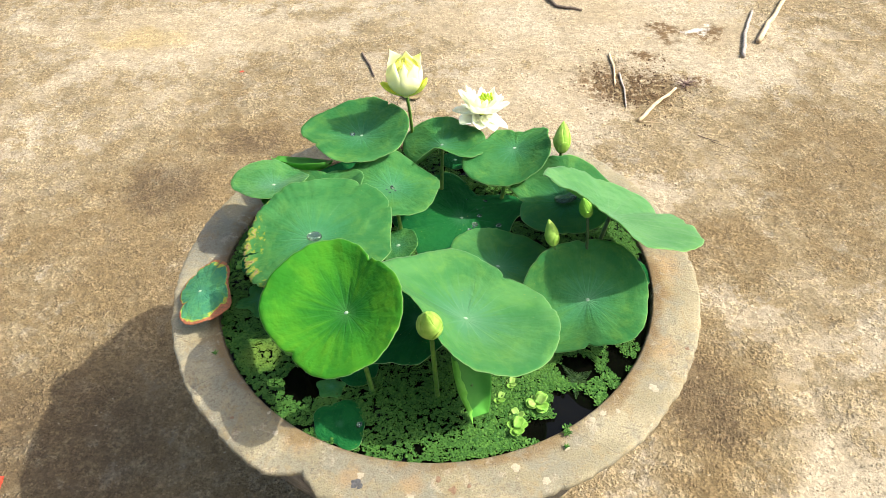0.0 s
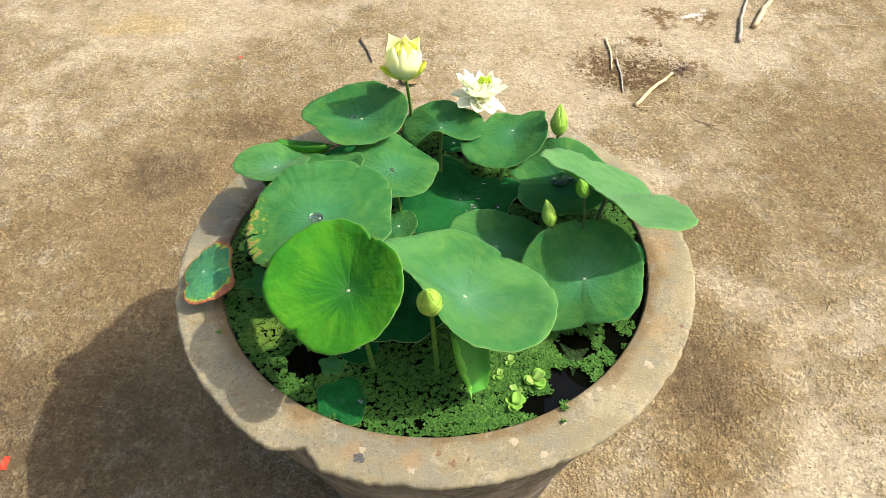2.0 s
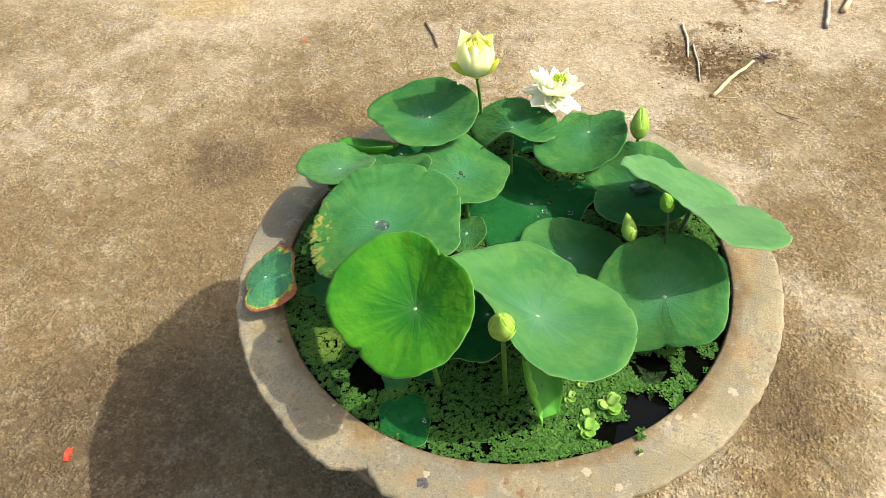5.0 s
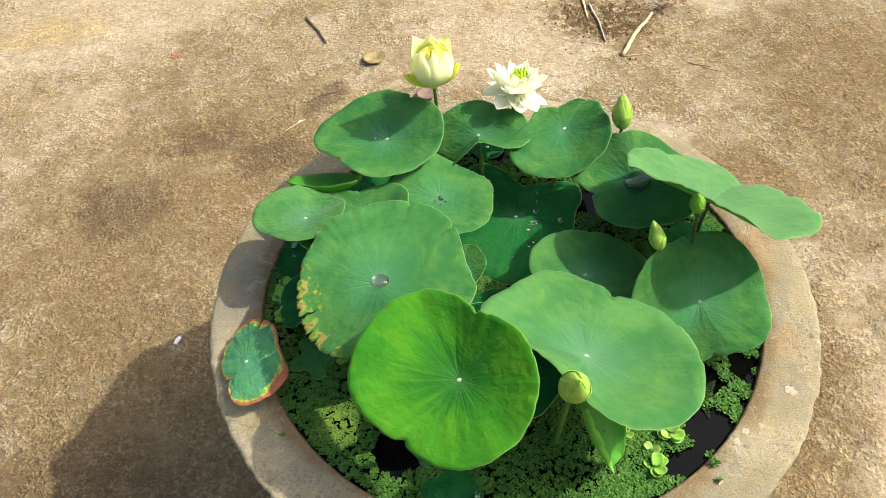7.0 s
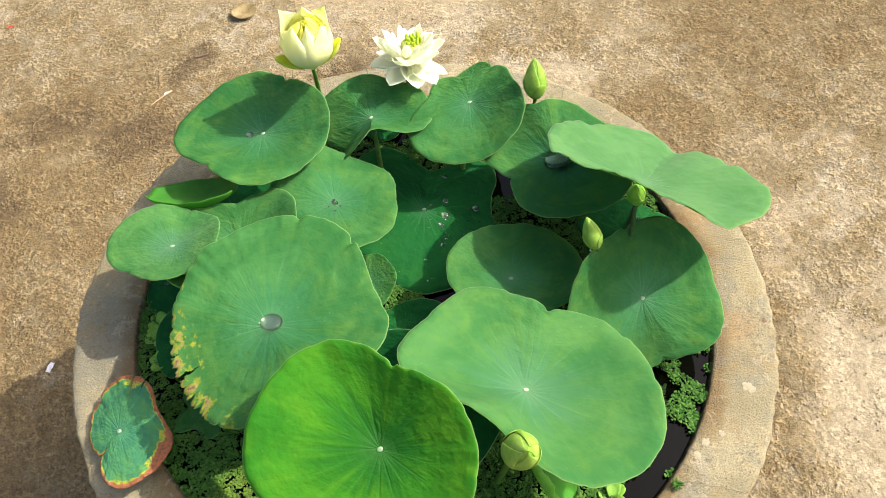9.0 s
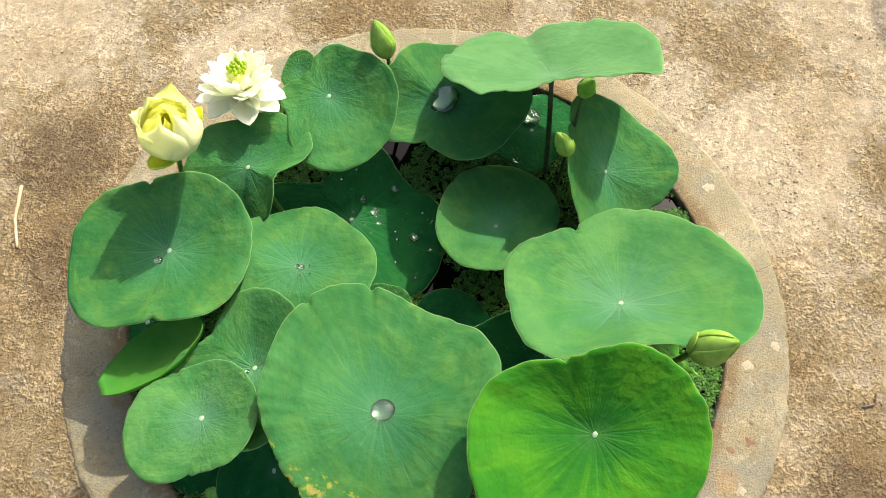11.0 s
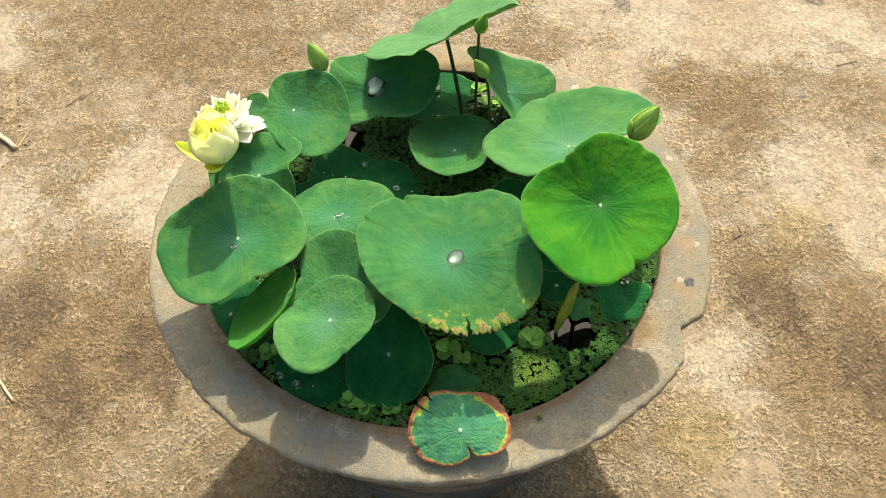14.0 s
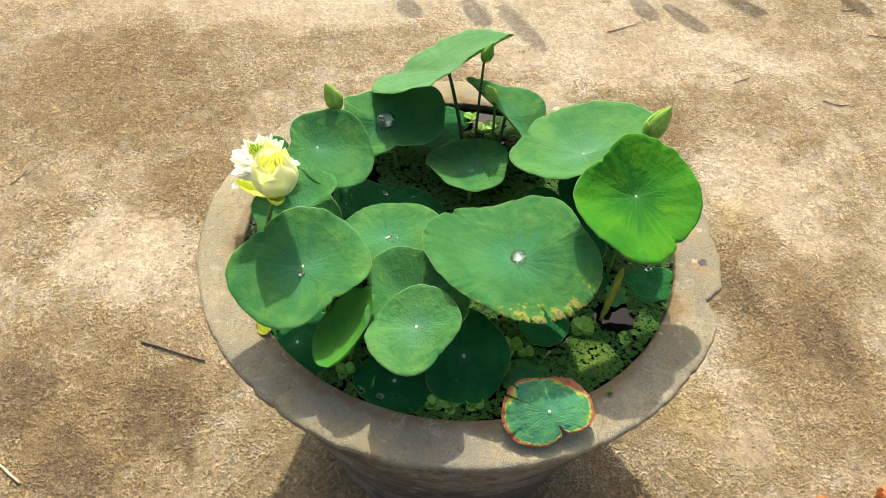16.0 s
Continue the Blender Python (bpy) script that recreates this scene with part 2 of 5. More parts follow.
def concrete_material(name, low, high, stain, film, inner):
    """Weathered cement: soft clouds, sand grain, rusty stains, grey film, small pits."""
    n = Nodes(name)
    co = n.coords()
    cloud = n.noise(4, 6, 0.62, co, 0.4)
    grain = n.noise(330, 4, 0.75, co)
    col = n.mix(n.step(cloud, 0.40, 0.60), low, high)
    col = n.mix(n.step(n.noise(7, 5, 0.62, co, 0.6), 0.50, 0.64, 0.0, 0.7), col, film)
    col = n.mix(n.step(n.noise(11, 6, 0.66, co, 0.8), 0.55, 0.66, 0.0, 0.55), col, stain)
    xyz = n.tree.nodes.new("ShaderNodeSeparateXYZ")
    n.tree.links.new(co, xyz.inputs[0])
    r = n.math("SQRT", n.math("ADD", n.math("POWER", xyz.outputs[0], 2.0), n.math("POWER", xyz.outputs[1], 2.0)))
    rust = None
    for sx, sy, size in ((-0.19, -0.348, 0.034), (-0.11, -0.408, 0.030), (-0.02, -0.412, 0.022), (0.40, 0.02, 0.05), (0.37, -0.16, 0.04)):
        gap = n.node("ShaderNodeVectorMath", 1, (("operation", "LENGTH"),), i0=n.node("ShaderNodeVectorMath", 0, (("operation", "SUBTRACT"),), i0=co, i1=(sx, sy, 0.549)))
        m = n.step(n.math("ADD", gap, n.math("MULTIPLY", n.math("SUBTRACT", n.noise(22, 5, 0.7, co), 0.5), 0.06)), size, size * 0.3)
        rust = n.math("MAXIMUM", rust, m) if rust else m
    col = n.mix(n.math("MULTIPLY", rust, 0.55 * inner), col, (0.300, 0.180, 0.070))
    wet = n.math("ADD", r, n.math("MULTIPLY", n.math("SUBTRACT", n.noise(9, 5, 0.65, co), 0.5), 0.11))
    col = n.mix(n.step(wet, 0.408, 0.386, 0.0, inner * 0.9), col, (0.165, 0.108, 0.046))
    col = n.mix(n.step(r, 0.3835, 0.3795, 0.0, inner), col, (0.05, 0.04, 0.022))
    col = n.mix(n.step(n.noise(24, 6, 0.7, co, 0.5), 0.50, 0.62, 0.0, 0.5), col, film)
    col = n.mix(n.step(n.noise(38, 6, 0.72, co, 0.7), 0.53, 0.62, 0.0, 0.45), col, stain)
    col = n.mix(n.step(n.noise(31, 6, 0.75, co, 0.7), 0.57, 0.63, 0.0, 0.4), col, (0.41, 0.355, 0.25))
    worn = n.step(n.noise(9, 4, 0.6, co), 0.44, 0.60, 0.2, 1.0)
    col = n.mix(n.math("MULTIPLY", n.step(n.noise(170, 4, 0.75, co), 0.53, 0.60), n.math("MULTIPLY", worn, 0.75)), col, (0.15, 0.12, 0.08))
    col = n.mix(n.math("MULTIPLY", n.step(n.noise(70, 5, 0.75, co), 0.62, 0.66), n.math("MULTIPLY", worn, 0.75)), col, (0.10, 0.085, 0.06))
    col = n.mix(n.step(grain, 0.50, 0.64, 0.0, 0.5), col, (0.17, 0.14, 0.095))
    col = n.mix(n.step(grain, 0.44, 0.32, 0.0, 0.25), col, (0.43, 0.37, 0.26))
    pits = n.step(n.voronoi(110, co), 0.06, 0.20)
    h = n.math("ADD", n.math("MULTIPLY", n.noise(40, 5, 0.7, co), 0.5), n.math("ADD", n.math("MULTIPLY", grain, 0.35), n.math("MULTIPLY", pits, 0.12)))
    return n.surface(col, 0.9, n.bump(h, 0.9, 0.008), 0.15)


CEMENT = concrete_material("weathered_cement", (0.226, 0.195, 0.114), (0.320, 0.274, 0.164), (0.245, 0.176, 0.078), (0.190, 0.182, 0.136), 0.95)
# the side: darker tones than the rim, with near-black blotches
CEMENT_SIDE = concrete_material("dark_cement_side", (0.110, 0.096, 0.070), (0.250, 0.220, 0.170), (0.032, 0.028, 0.022), (0.062, 0.055, 0.043), 0.0)


# where brown sandy soil lies thick over the cement, where the cement lies bare, and where the soil is damp or darkened
# to deepen the pot's shadow: x, y and half-widths
SOIL = ((-0.62, 0.90, 0.42, 0.34), (-0.95, 0.52, 0.40, 0.22), (-1.45, 0.25, 0.45, 0.5), (-0.55, 0.0, 0.5, 0.6), (0.05, 0.82, 0.26, 0.22), (0.28, -0.82, 0.22, 0.24), (0.98, -0.74, 0.16, 0.17), (-0.02, -0.92, 0.30, 0.16), (0.62, 0.10, 0.16, 0.28), (1.25, 0.95, 0.30, 0.40), (0.75, 0.62, 0.16, 0.14), (0.45, -0.52, 0.10, 0.13))
BARE = ((0.52, 1.88, 0.62, 0.40), (0.30, 1.35, 0.30, 0.22), (1.76, 0.22, 0.22, 0.60), (0.20, -0.62, 0.17, 0.11), (0.95, -0.38, 0.30, 0.16), (1.45, -0.70, 0.30, 0.60), (0.78, -0.12, 0.16, 0.14), (0.55, 0.80, 0.18, 0.16), (0.60, -1.00, 0.25, 0.18), (-1.0, 1.75, 0.4, 0.2))
# the patch at (-0.90, -0.10) paints the pot's cast shadow darker; the rest are damp
DAMP_AND_SHADE = ((-0.66, 1.09, 0.13, 0.075), (-0.87, 0.88, 0.11, 0.09), (-0.30, 1.20, 0.08, 0.05), (-0.45, 0.98, 0.12, 0.06), (0.07, 0.98, 0.10, 0.10), (0.00, 0.63, 0.11, 0.08), (-0.12, 0.80, 0.09, 0.08), (-0.90, -0.10, 0.28, 0.28), (0.26, -0.76, 0.09, 0.09), (0.10, -0.95, 0.12, 0.08), (0.62, 0.12, 0.09, 0.12))


def ground_material(name, loose=False):
    """Bare pale cement under a thin, uneven cover of brown sandy crumbs; for loose grains each takes the tone of the soil that it lies on."""
    n = Nodes(name)
    p = n.position()
    warp = n.node("ShaderNodeVectorMath", 0, (("operation", "MULTIPLY_ADD"),), i0=n.node("ShaderNodeVectorMath", 0, (("operation", "SUBTRACT"),), i0=n.noise(5.0, 7, 0.68, p, 0, True), i1=(0.5, 0.5, 0.5)), i1=(0.32, 0.32, 0.0), i2=p)

    def patch(x, y, rx, ry, soft=0.45):
        off = n.node("ShaderNodeVectorMath", 0, (("operation", "SUBTRACT"),), i0=warp, i1=(x, y, 0.0))
        off = n.node("ShaderNodeVectorMath", 0, (("operation", "MULTIPLY"),), i0=off, i1=(1 / rx, 1 / ry, 0.0))
        return n.step(n.node("ShaderNodeVectorMath", 1, (("operation", "LENGTH"),), i0=off), 1.0 + soft, 1.0 - soft)

    def any_of(masks):
        masks = list(masks)
        m = masks[0]
        for other in masks[1:]:
            m = n.math("MAXIMUM", m, other)
        return m

    def tint(col, factor):
        tone = n.tree.nodes.new("ShaderNodeCombineXYZ")
        for k in range(3):
            n.put(tone.inputs[k], factor)
        return n.mix(1.0, col, tone.outputs[0], "MULTIPLY")

    soil, bare = any_of(patch(*q) for q in SOIL), any_of(patch(*q) for q in BARE)
    broad = n.math("ADD", n.math("MULTIPLY", n.noise(2.3, 5, 0.62, p, 0.3), 0.45), n.math("MULTIPLY", n.noise(9, 3, 0.55, p), 0.25))
    bias = n.math("SUBTRACT", n.math("MULTIPLY", soil, 0.145), n.math("MULTIPLY", bare, 0.12))
    smooth = n.math("ADD", n.math("ADD", broad, 0.15), bias)
    field = n.math("ADD", n.math("ADD", broad, n.math("MULTIPLY", n.noise(17, 8, 0.74, p), 0.60)), n.math("SUBTRACT", bias, 0.15))
    cover = n.step(field, 0.452, 0.508)
    thick = n.step(field, 0.53, 0.66)
    depth = n.step(smooth, 0.40, 0.56)
    # the cement: pale, with greyer and yellower clouds
    cement = n.mix(n.step(n.noise(3.1, 6, 0.62, p, 0.4), 0.40, 0.60), (0.258, 0.205, 0.124), (0.300, 0.249, 0.165))
    cement = n.mix(n.step(n.noise(19, 6, 0.72, p, 0.6), 0.53, 0.66, 0.0, 0.5), cement, (0.232, 0.178, 0.104))
    # the sand: tan to brown where it lies thick, dark where damp and within the pot's shadow
    sand = n.mix(n.step(n.noise(6.5, 6, 0.66, p, 0.5), 0.40, 0.60), (0.248, 0.186, 0.096), (0.296, 0.231, 0.130))
    sand = n.mix(n.math("MULTIPLY", thick, 0.75), sand, (0.205, 0.143, 0.066))
    col = n.mix(cover, cement, sand)
    flake = n.math("MULTIPLY", n.step(n.noise(12, 8, 0.72, p), 0.555, 0.585), n.step(thick, 0.8, 0.2, 0.25, 0.8))
    col = n.mix(flake, col, cement)
    yellow = any_of((patch(-1.18, 1.72, 0.20, 0.06), patch(-0.10, -0.55, 0.10, 0.06), patch(0.52, -0.85, 0.08, 0.06)))
    col = n.mix(n.math("MULTIPLY", yellow, 0.45), col, (0.27, 0.20, 0.075))
    # damp soil, and the painted deepening of the pot's shadow
    damp = n.math("MULTIPLY", any_of(patch(*q, 0.35) for q in DAMP_AND_SHADE), n.step(n.noise(24, 6, 0.72, p), 0.60, 0.45, 0.55, 1.0))
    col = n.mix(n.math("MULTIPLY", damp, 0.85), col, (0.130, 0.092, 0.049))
    muck = any_of((patch(0.60, 1.44, 0.17, 0.11), patch(0.66, 1.36, 0.10, 0.06), patch(0.82, 1.43, 0.05, 0.04), patch(0.79, 1.80, 0.09, 0.04), patch(0.95, 1.76, 0.07, 0.04), patch(0.70, 1.62, 0.07, 0.03)))
    col = n.mix(n.math("MULTIPLY", muck, n.step(n.noise(34, 6, 0.74, p), 0.43, 0.52)), col, (0.115, 0.074, 0.034))
    scar = any_of((patch(1.34, -1.34, 0.045, 0.075), patch(1.48, -0.72, 0.06, 0.05), patch(1.57, -0.84, 0.05, 0.05), patch(1.13, -1.57, 0.04, 0.03), patch(1.28, -1.07, 0.05, 0.03)))
    col = n.mix(n.math("MULTIPLY", scar, 0.6), col, (0.235, 0.180, 0.110))
    white = patch(0.90, 1.78, 0.045, 0.02)
    col = n.mix(n.math("MULTIPLY", white, 0.8), col, (0.52, 0.49, 0.42))
    if loose:
        return n.surface(tint(col, n.math("ADD", 0.70, n.math("MULTIPLY", n.island(), 0.46))), 0.95, None, 0.1)
    crumb = n.math("MULTIPLY", n.step(n.noise(13, 5, 0.62, p), 0.40, 0.56, 0.12, 1.0), n.math("ADD", n.step(n.noise(92, 2, 0.5, p), 0.47, 0.60), n.math("MULTIPLY", n.step(n.noise(165, 2, 0.5, p), 0.47, 0.60), 0.45)))
    # every grain of sand has a tone of its own
    grains = n.tree.nodes.new("ShaderNodeSeparateColor")
    n.tree.links.new(n.node("ShaderNodeTexVoronoi", 1, (("feature", "F1"),), Vector=p, Scale=185.0), grains.inputs[0])
    amount = n.math("ADD", 0.12, n.math("MULTIPLY", cover, 0.16))
    col = tint(col, n.math("ADD", 1.0, n.math("MULTIPLY", n.math("SUBTRACT", grains.outputs[0], 0.52), amount)))
    # lumps lighter, gaps darker: the shade between crumbs is painted in
    col = tint(col, n.step(crumb, 0.0, 1.0, n.math("SUBTRACT", 0.93, n.math("MULTIPLY", cover, 0.13)), 1.20))
    col = tint(col, n.step(n.noise(40, 7, 0.78, p), 0.49, 0.56, 1.08, 0.84))
    # pits and dark specks, pale flecks, hair cracks
    col = n.mix(n.step(n.noise(66, 4, 0.68, p), 0.645, 0.665, 0.0, 0.7), col, (0.115, 0.082, 0.046))
    col = n.mix(n.step(n.noise(84, 3, 0.65, p, 0.5), 0.68, 0.71, 0.0, 0.6), col, (0.47, 0.40, 0.28))
    crack = n.math("ADD", n.math("ABSOLUTE", n.math("SUBTRACT", n.noise(6, 6, 0.62, p, 1.2), 0.5)), n.step(n.noise(3.4, 3, 0.6, p), 0.50, 0.60, 0.02, 0.0))
    groove = n.step(crack, 0.0012, 0.0035)
    col = n.mix(n.step(groove, 1.0, 0.0, 0.0, 0.5), col, (0.15, 0.11, 0.065))
    # relief: crumbs stand up where sand lies, the bare cement is only pitted
    fine = n.noise(240, 4, 0.75, p)
    lumps = n.noise(58, 5, 0.72, p, 0.4)
    height = n.math("ADD", n.math("MULTIPLY", crumb, n.math("ADD", 0.0010, n.math("MULTIPLY", depth, 0.0044))), n.math("MULTIPLY", lumps, n.math("ADD", 0.0045, n.math("MULTIPLY", depth, 0.0070))))
    height = n.math("ADD", height, n.math("MULTIPLY", fine, n.math("ADD", 0.0020, n.math("MULTIPLY", depth, 0.0022))))
    height = n.math("ADD", height, n.math("MULTIPLY", groove, 0.0012))
    return n.surface(col, 0.95, n.bump(height, 1.0, 1.0), 0.12)


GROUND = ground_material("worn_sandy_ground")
GRAINS = ground_material("loose_sand_grains", True)


def simple(name, a, b, rough, scale, spec=0.4, bump=0.3):
    n = Nodes(name)
    co = n.coords()
    col = n.mix(n.step(n.noise(scale, 5, 0.65, co), 0.3, 0.7), a, b)
    return n.surface(col, rough, n.bump(n.noise(scale * 3, 4, 0.6, co), bump, 0.002), spec)


WATER = simple("murky_water", (0.0012, 0.0014, 0.001), (0.0025, 0.0025, 0.0016), 0.03, 12, 0.12, 0.01)
BARK_GREY = simple("twig_grey", (0.22, 0.18, 0.14), (0.40, 0.34, 0.27), 0.85, 90)
BARK_TAN = simple("twig_tan", (0.42, 0.29, 0.15), (0.58, 0.44, 0.26), 0.8, 90)
BARK_DARK = simple("twig_dark", (0.07, 0.05, 0.035), (0.15, 0.11, 0.075), 0.85, 90)
DRY_LEAF = simple("dry_leaf", (0.13, 0.085, 0.035), (0.28, 0.21, 0.085), 0.6, 45)
BRICK = simple("broken_brick", (0.30, 0.085, 0.025), (0.50, 0.19, 0.05), 0.9, 60, 0.2, 0.6)
DRY_LEAF_DARK = simple("dry_leaf_dark", (0.10, 0.065, 0.05), (0.19, 0.12, 0.09), 0.7, 60)
LIME = simple("lime_spot", (0.27, 0.23, 0.15), (0.39, 0.33, 0.225), 0.9, 420)
RUST = simple("rusty_spot", (0.13, 0.075, 0.04), (0.22, 0.14, 0.08), 0.9, 160)
TAR = simple("dark_spot", (0.03, 0.03, 0.03), (0.09, 0.085, 0.08), 0.9, 160)
CRACK = simple("crack_shadow", (0.06, 0.045, 0.03), (0.16, 0.12, 0.08), 0.95, 200)
PAPER = simple("white_scrap", (0.55, 0.55, 0.55), (0.75, 0.75, 0.75), 0.6, 100)
RED = simple("red_petal", (0.45, 0.03, 0.01), (0.60, 0.06, 0.02), 0.6, 100)
WEED = plain_leafy("water_weed", (0.012, 0.035, 0.008), (0.035, 0.075, 0.015), 0.5, 0.05, 100)


def drop_material():
    n = Nodes("water_drop")
    g = n.node("ShaderNodeBsdfGlass", Color=(0.97, 1.0, 0.98), Roughness=0.0, IOR=1.33)
    n.tree.links.new(g, n.out.inputs[0])
    return n.mat


DROP = drop_material()
# the layer of air under a drop on a lotus leaf shines like silver
AIR_FILM = Nodes("air_film").surface((0.10, 0.16, 0.10), 0.14, None, 0.5, metal=0.7)


# ---- mesh helpers ----
def mesh_of(name, verts, faces, *mats, smooth=True):
    me = bpy.data.meshes.new(name)
    me.from_pydata([tuple(v) for v in verts], [], faces)
    for m in mats:
        me.materials.append(m)
    if smooth:
        me.shade_smooth()
    me.update()
    return me


def joined(name, me, parent, label=""):
    """One mesh object as a part of a thing; its vertices count from the thing's base."""
    ob = new(name, me)
    ob.parent = parent
    return tagged(ob, label)


def part(name, bm, material, parent, label=""):
    me = bpy.data.meshes.new(name)
    bm.to_mesh(me), bm.free()
    me.materials.append(material)
    me.shade_smooth()
    return joined(name, me, parent, label)


def thing(name, base, label, category, group=""):
    ob = new(name)
    ob.location, ob.empty_display_size = base, 0.05
    return tagged(ob, label, category, group)


def tube(points, radii, sides=8):
    """A tapered tube along points."""
    pts = [Vector(p) for p in points]
    verts, faces = [], []
    ref = Vector((0.31, 0.95, 0.1))
    for k, p in enumerate(pts):
        d = (pts[min(k + 1, len(pts) - 1)] - pts[max(k - 1, 0)]).normalized()
        a = d.cross(ref)
        a = (a if a.length > 0.05 else d.cross(Vector((1, 0, 0)))).normalized()
        b = d.cross(a)
        for j in range(sides):
            t = 2 * math.pi * j / sides
            verts.append(p + radii[k] * (math.cos(t) * a + math.sin(t) * b))
    for k in range(len(pts) - 1):
        for j in range(sides):
            faces.append((k * sides + j, k * sides + (j + 1) % sides, (k + 1) * sides + (j + 1) % sides, (k + 1) * sides + j))
    faces += [tuple(range(sides))[::-1], tuple((len(pts) - 1) * sides + j for j in range(sides))]
    return verts, faces


def bent(a, b, sag=(0, 0, 0), count=9):
    a, b, sag = Vector(a), Vector(b), Vector(sag)
    return [a.lerp(b, k / (count - 1)) + sag * (4 * k / (count - 1) * (1 - k / (count - 1))) for k in range(count)]


def smooth_noise(t, seed):
    return noise.noise(Vector((math.cos(t) * 1.3 + seed * 7.1, math.sin(t) * 1.3 - seed * 3.7, seed * 1.9)))


# ---- ground ----
def ground_z(x, y):
    """The height of the uneven ground, level under the pot and far off."""
    v = Vector((x, y, 0.0))
    z = 0.010 * noise.noise(v * 1.3) + 0.004 * noise.noise(v * 5) + 0.0024 * noise.noise(v * 17) + 0.0014 * noise.noise(v * 38)
    return z * min(1.0, max(0.0, (math.hypot(x, y) - 0.25) * 4)) * min(1.0, max(0.0, (3.2 - max(abs(x), abs(y))) * 2))


def make_ground():
    near = np.linspace(-2.4, 2.4, 401)
    far = np.array([2.5, 2.7, 3.0, 3.4, 4.2, 6, 10, 20, 50, 120, 300])
    axis = np.concatenate([-far[::-1], near, far])
    count = len(axis)
    verts = []
    for y in axis:
        for x in axis:
            z = ground_z(x, y) if abs(x) < 3.3 and abs(y) < 3.3 else 0.0
            verts.append((x, y, z))
    faces = [(j * count + i, j * count + i + 1, (j + 1) * count + i + 1, (j + 1) * count + i) for j in range(count - 1) for i in range(count - 1)]
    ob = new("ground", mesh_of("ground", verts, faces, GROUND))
    return tagged(ob, "worn sandy cement ground with damp brown patches, darkened in the pot's shadow", "ground", kind="structure")


make_ground()

# ---- the pot ----
RIM_Z, RIM_R, RIM_IN = 0.549, 0.461, 0.380


def rim_outer(t):
    """The worn outer radius of the rim at an angle, with the broken-out piece at the front."""
    r = RIM_R + 0.0022 * smooth_noise(t, 3) + 0.0020 * noise.noise(Vector((math.cos(t) * 9, math.sin(t) * 9, 2))) + 0.0024 * noise.noise(Vector((math.cos(t) * 34, math.sin(t) * 34, 5))) + 0.0012 * noise.noise(Vector((math.cos(t) * 90, math.sin(t) * 90, 8)))
    r -= 0.012 * max(0.0, noise.noise(Vector((math.cos(t) * 15, math.sin(t) * 15, 31))) - 0.28)
    deg = (math.degrees(t) + 360) % 360
    r += 0.004 * math.exp(-(((deg - 233) / 8) ** 2))
    if 239.0 < deg <= 245.8:
        r -= 0.021 * ((deg - 239.0) / 6.8) ** 1.1 + 0.0012 * noise.noise(Vector((deg, 1, 1)))
    elif 245.8 < deg < 250.4:
        r -= 0.021 * (1 - (deg - 245.8) / 4.6) ** 0.9
    elif 262 < deg < 268:
        r -= 0.004 * math.sin(math.pi * (deg - 262) / 6)
    return r


def lathe(profile, turns, radius_at=None, rough=0.0):
    verts, faces, m = [], [], len(profile)
    for k in range(turns):
        t = 2 * math.pi * k / turns
        ratio = radius_at(t) / RIM_R if radius_at else 1.0
        for r, z in profile:
            v = Vector((r * math.cos(t), r * math.sin(t), z))
            edge = min(1.0, max(0.0, (r - 0.40) / 0.055)) if radius_at else 0.0
            q = r * (1 + (ratio - 1) * edge)
            bump = rough * (noise.noise(v * 22) + 0.6 * noise.noise(v * 60))
            verts.append(((q + 0.4 * bump) * math.cos(t), (q + 0.4 * bump) * math.sin(t), z + bump))
    for k in range(turns):
        for j in range(m - 1):
            a, b = k * m + j, ((k + 1) % turns) * m + j
            faces.append((a, b, b + 1, a + 1))
    return verts, faces


